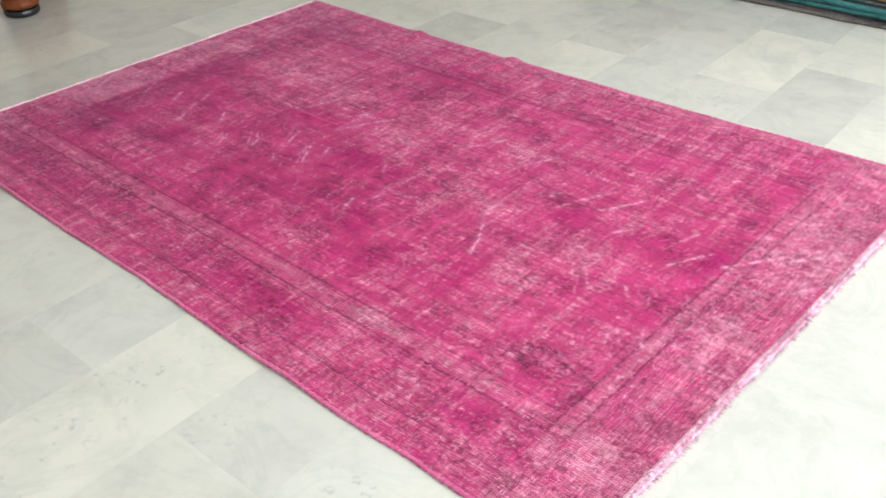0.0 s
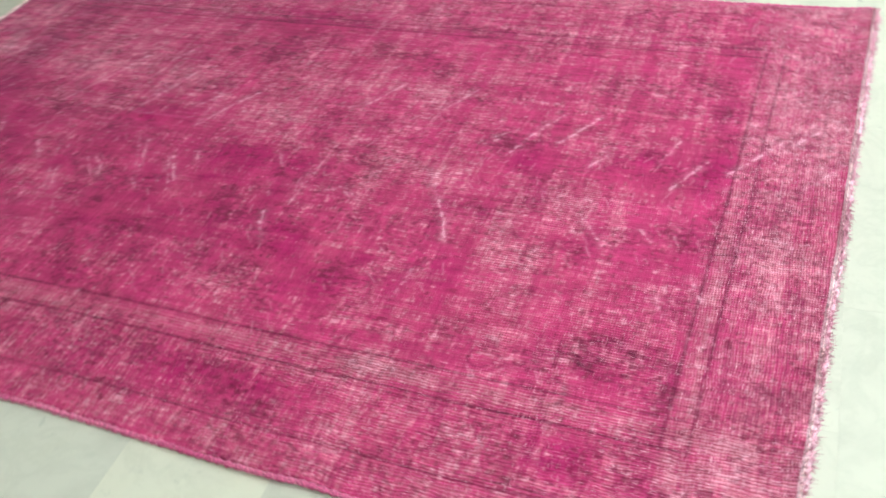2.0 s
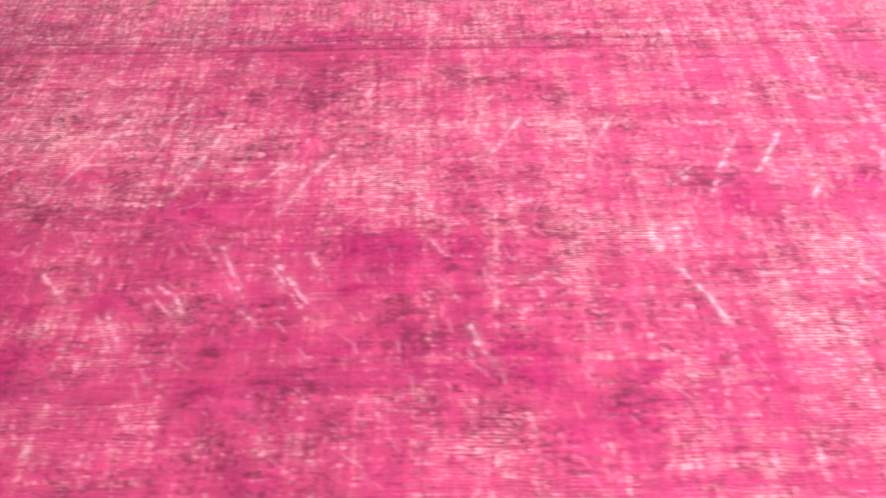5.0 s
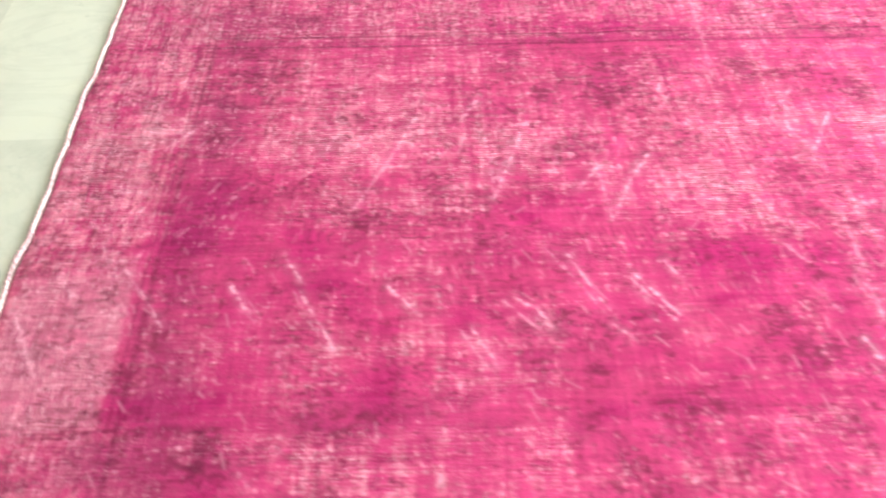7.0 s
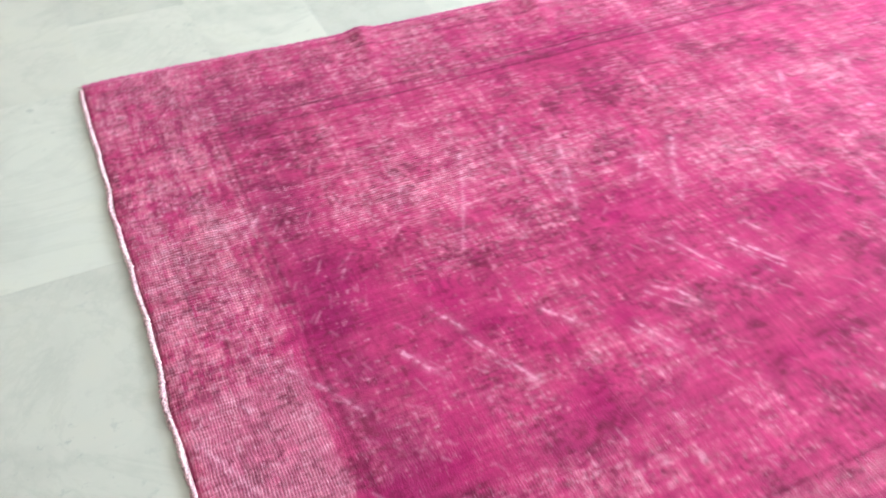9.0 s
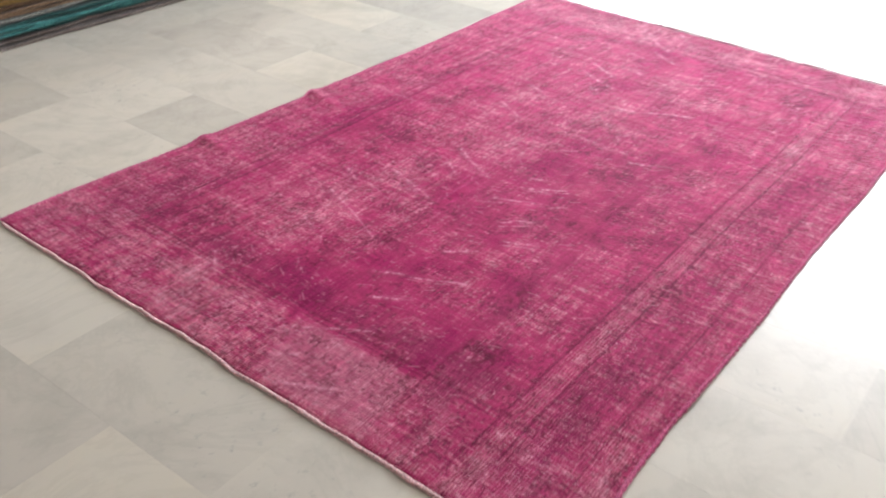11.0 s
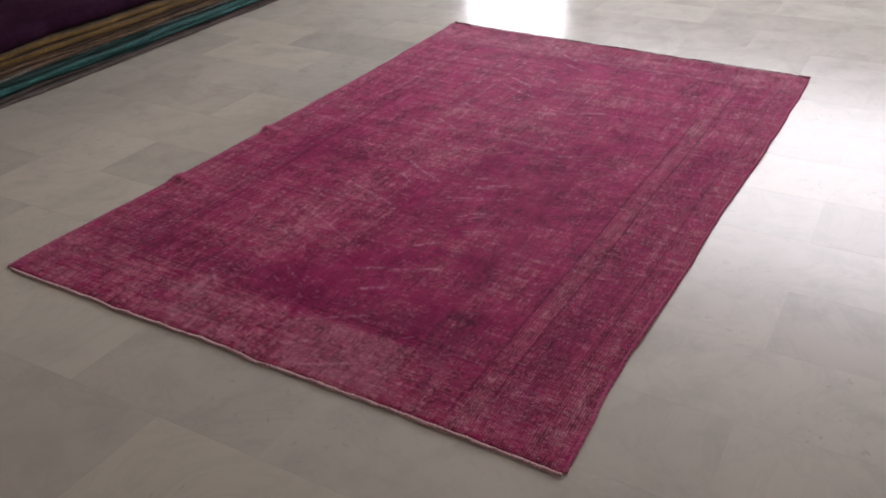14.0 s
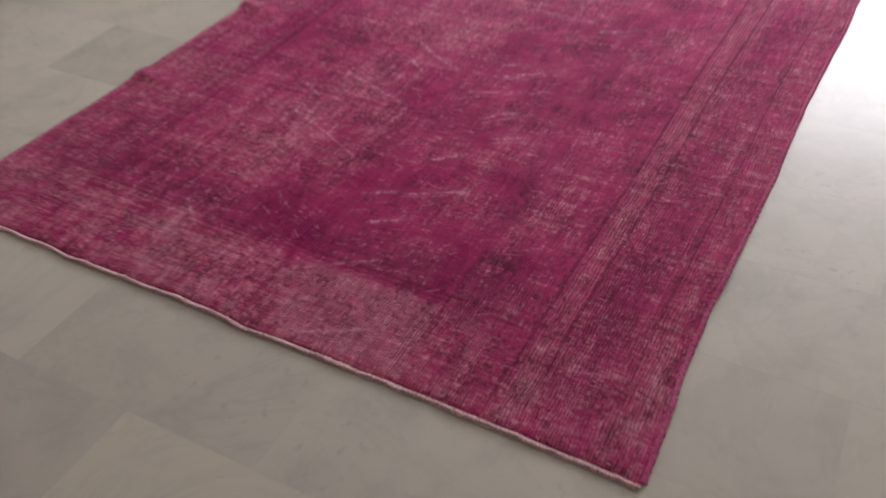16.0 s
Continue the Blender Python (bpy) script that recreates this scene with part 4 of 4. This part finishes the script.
GREY_WOOL = wool("grey_brown_wool", (0.15, 0.12, 0.11), scale=28.0)
TEAL_WOOL = wool("teal_wool", (0.035, 0.17, 0.17), scale=28.0)
DARK_TEAL = wool("dark_teal_wool", (0.012, 0.070, 0.068), scale=28.0)
STONE_WOOL = wool("stone_grey_wool", (0.20, 0.21, 0.20), scale=28.0)
TAN_WOOL = wool("tan_wool", (0.20, 0.125, 0.075), scale=28.0)
MUSTARD = wool("mustard_wool", (0.19, 0.110, 0.032), scale=28.0)
BROWN_WOOL = wool("brown_wool", (0.10, 0.055, 0.030), scale=28.0)
PURPLE = wool("deep_purple_wool", (0.045, 0.014, 0.038))
PURPLE.node_tree.nodes["Principled BSDF"].inputs["Sheen Weight"].default_value = 0.0
PURPLE.node_tree.nodes["Principled BSDF"].inputs["Specular IOR Level"].default_value = 0.03
z = FLOOR
SX0, SX1, SY0, SY1 = 0.72, 3.7, 3.175, 5.2
for name, thick, layers, mat, label, inset in (
        ("folded_rug", 0.028, 2, GREY_WOOL, "grey-brown folded wool rug lying on the marble", 0.0),
        ("folded_rug", 0.014, 1, DARK_TEAL, "thin dark teal rug in a pile of rugs", 0.012),
        ("folded_rug", 0.034, 2, TEAL_WOOL, "bright teal folded rug in a pile of rugs", 0.004),
        ("folded_rug", 0.016, 1, DARK_TEAL, "dark green-teal folded rug in a pile of rugs", 0.008),
        ("folded_rug", 0.018, 1, STONE_WOOL, "pale stone-grey thin rug in a pile of rugs", 0.012),
        ("folded_rug", 0.024, 2, TAN_WOOL, "tan folded wool rug in a pile of rugs", 0.014),
        ("folded_rug", 0.018, 1, BROWN_WOOL, "dark brown thin rug in a pile of rugs", 0.02),
        ("folded_rug", 0.048, 2, MUSTARD, "mustard-yellow folded rug in a pile of rugs", 0.018),
        ("folded_rug", 0.100, 1, PURPLE, "deep purple wool rug on top of pile", 0.03)):
    folded_rug(name, SX0 + inset * 0.5, SX1 - inset, SY0 + inset, SY1, z + 0.001, thick, layers, mat, label, int(z * 1000) + 50)
    z += thick + 0.001

# ---- round wooden table ----
TABLE = Vector((-1.314, 0.912, FLOOR))
TABLE_R, TABLE_H = 0.622, 0.75 - FLOOR
table = tagged(new("round_table"), "round varnished brown wooden table on marble floor", "table")
table.location = TABLE
r = TABLE_R
part("tabletop", lathe([(r - 0.03, TABLE_H - 0.034), (r - 0.004, TABLE_H - 0.032), (r + 0.002, TABLE_H - 0.026), (r + 0.003, TABLE_H - 0.014),
                        (r, TABLE_H - 0.006), (r - 0.005, TABLE_H), (r - 0.03, TABLE_H + 0.0015), (0.05, TABLE_H + 0.0015)], 96), TABLE_WOOD, table, smooth=True)
part("apron", lathe([(r - 0.05, TABLE_H - 0.078), (r - 0.024, TABLE_H - 0.076), (r - 0.020, TABLE_H - 0.070), (r - 0.019, TABLE_H - 0.050), (r - 0.019, TABLE_H - 0.0345)], 96), TABLE_WOOD, table, "reddish-brown moulded rim", smooth=True)
LEG = [(0.070, 0.042), (0.088, 0.050), (0.090, 0.066), (0.078, 0.082), (0.074, 0.090), (0.083, 0.105), (0.086, 0.14), (0.072, 0.20), (0.050, 0.25), (0.044, 0.28),
       (0.058, 0.30), (0.058, 0.315), (0.042, 0.34), (0.047, 0.45), (0.054, 0.56), (0.046, 0.61), (0.060, 0.625), (0.060, TABLE_H - 0.079)]
FOOT = [(0.064, 0.0), (0.078, 0.006), (0.085, 0.018), (0.084, 0.034), (0.074, 0.041)]
for k in range(4):
    a = radians(2 + 90 * k)
    leg = part("leg", lathe(LEG, 40), LEG_WOOD, table, smooth=True)
    leg.location = (0.305 * math.cos(a), 0.305 * math.sin(a), 0)
    part("foot", lathe(FOOT, 40), EBONY, leg, "black turned foot", smooth=True)

# ---- marble floor: slabs in running bond ----
floor = structure("floor", box(X0, X1, Y0, Y1, FLOOR - 0.05, FLOOR - 0.0003), GROUT, "polished pale marble tile floor", "floor")
TW, TL, JOINT = 0.3145, 0.6275, 0.0004
TURN = radians(0.6)
kinds = {}


def tile_shape(w, l, stone):
    key = (round(w, 3), round(l, 3), stone.name)
    if key not in kinds:
        bm = box(-w / 2, w / 2, -l / 2, l / 2, -0.012, 0.0)
        top = [e for e in bm.edges if all(v.co.z > -0.001 for v in e.verts)]
        bmesh.ops.bevel(bm, geom=top, offset=0.0001, segments=1, affect="EDGES")
        me = bpy.data.meshes.new("marble_tile")
        bm.to_mesh(me)
        bm.free()
        me.materials.append(stone)
        kinds[key] = me
    return kinds[key]


turn = Matrix.Rotation(TURN, 4, "Z")
near, far = [], []
# slabs that are plainly greyer or creamier than the rest
GREY_AT = [(0.81, 1.95), (1.74, 2.25), (1.12, 2.85), (2.37, 2.30), (1.42, -0.60), (1.42, 0.05)]
CREAM_AT = [(1.42, 1.95), (2.37, 2.90), (2.06, 2.55), (2.68, 2.00), (-0.44, 0.65), (1.74, -0.30), (2.05, -0.6)]
rng = random.Random(3)
for c in range(-18, 19):
    for k in range(-12, 8):
        off = 2.225 if c % 2 == 0 else 2.225 + TL / 2
        px, py = 0.65 + TW * (c + 0.5), off + TL * (k + 0.5)
        p = Vector((0.65, 2.2, 0)) + turn @ Vector((px - 0.65, py - 2.2, 0))
        if not (X0 - 0.16 < p.x < X1 + 0.16 and Y0 - 0.31 < p.y < Y1 + 0.31):
            continue
        inside = -2.2 < p.x < 4.3 and -1.9 < p.y < 3.9
        stone = MARBLE
        for spots, kind in ((GREY_AT, MARBLE_GREY), (CREAM_AT, MARBLE_CREAM)):
            if any(abs(p.x - gx) < TW / 2 and abs(p.y - gy) < TL / 2 for gx, gy in spots):
                stone = kind
        (near if inside else far).append((p, rng.uniform(-0.0001, 0.0), stone))
for p, dz, stone in near[:300]:
    ob = new("marble_tile", tile_shape(TW - JOINT, TL - JOINT, stone))
    ob.parent = floor
    ob.matrix_basis = Matrix.Translation((p.x, p.y, FLOOR + dz)) @ turn
verts, faces = [], []
for p, dz, stone in far + near[300:]:
    n0 = len(verts)
    for sz in (-0.012, 0.0):
        for sx, sy in ((-1, -1), (1, -1), (1, 1), (-1, 1)):
            q = turn @ Vector((sx * (TW - JOINT) / 2, sy * (TL - JOINT) / 2, 0))
            verts.append((min(max(p.x + q.x, X0), X1), min(max(p.y + q.y, Y0), Y1), FLOOR + dz + sz))
    faces += [tuple(n0 + i for i in f) for f in ((3, 2, 1, 0), (4, 5, 6, 7), (0, 1, 5, 4), (1, 2, 6, 5), (2, 3, 7, 6), (3, 0, 4, 7))]
me = bpy.data.meshes.new("marble_tile_rest")
me.from_pydata(verts, [], faces)
me.materials.append(MARBLE_FAR)
rest = tagged(new("marble_tile_rest", me), kind="stuff")
rest.parent = floor
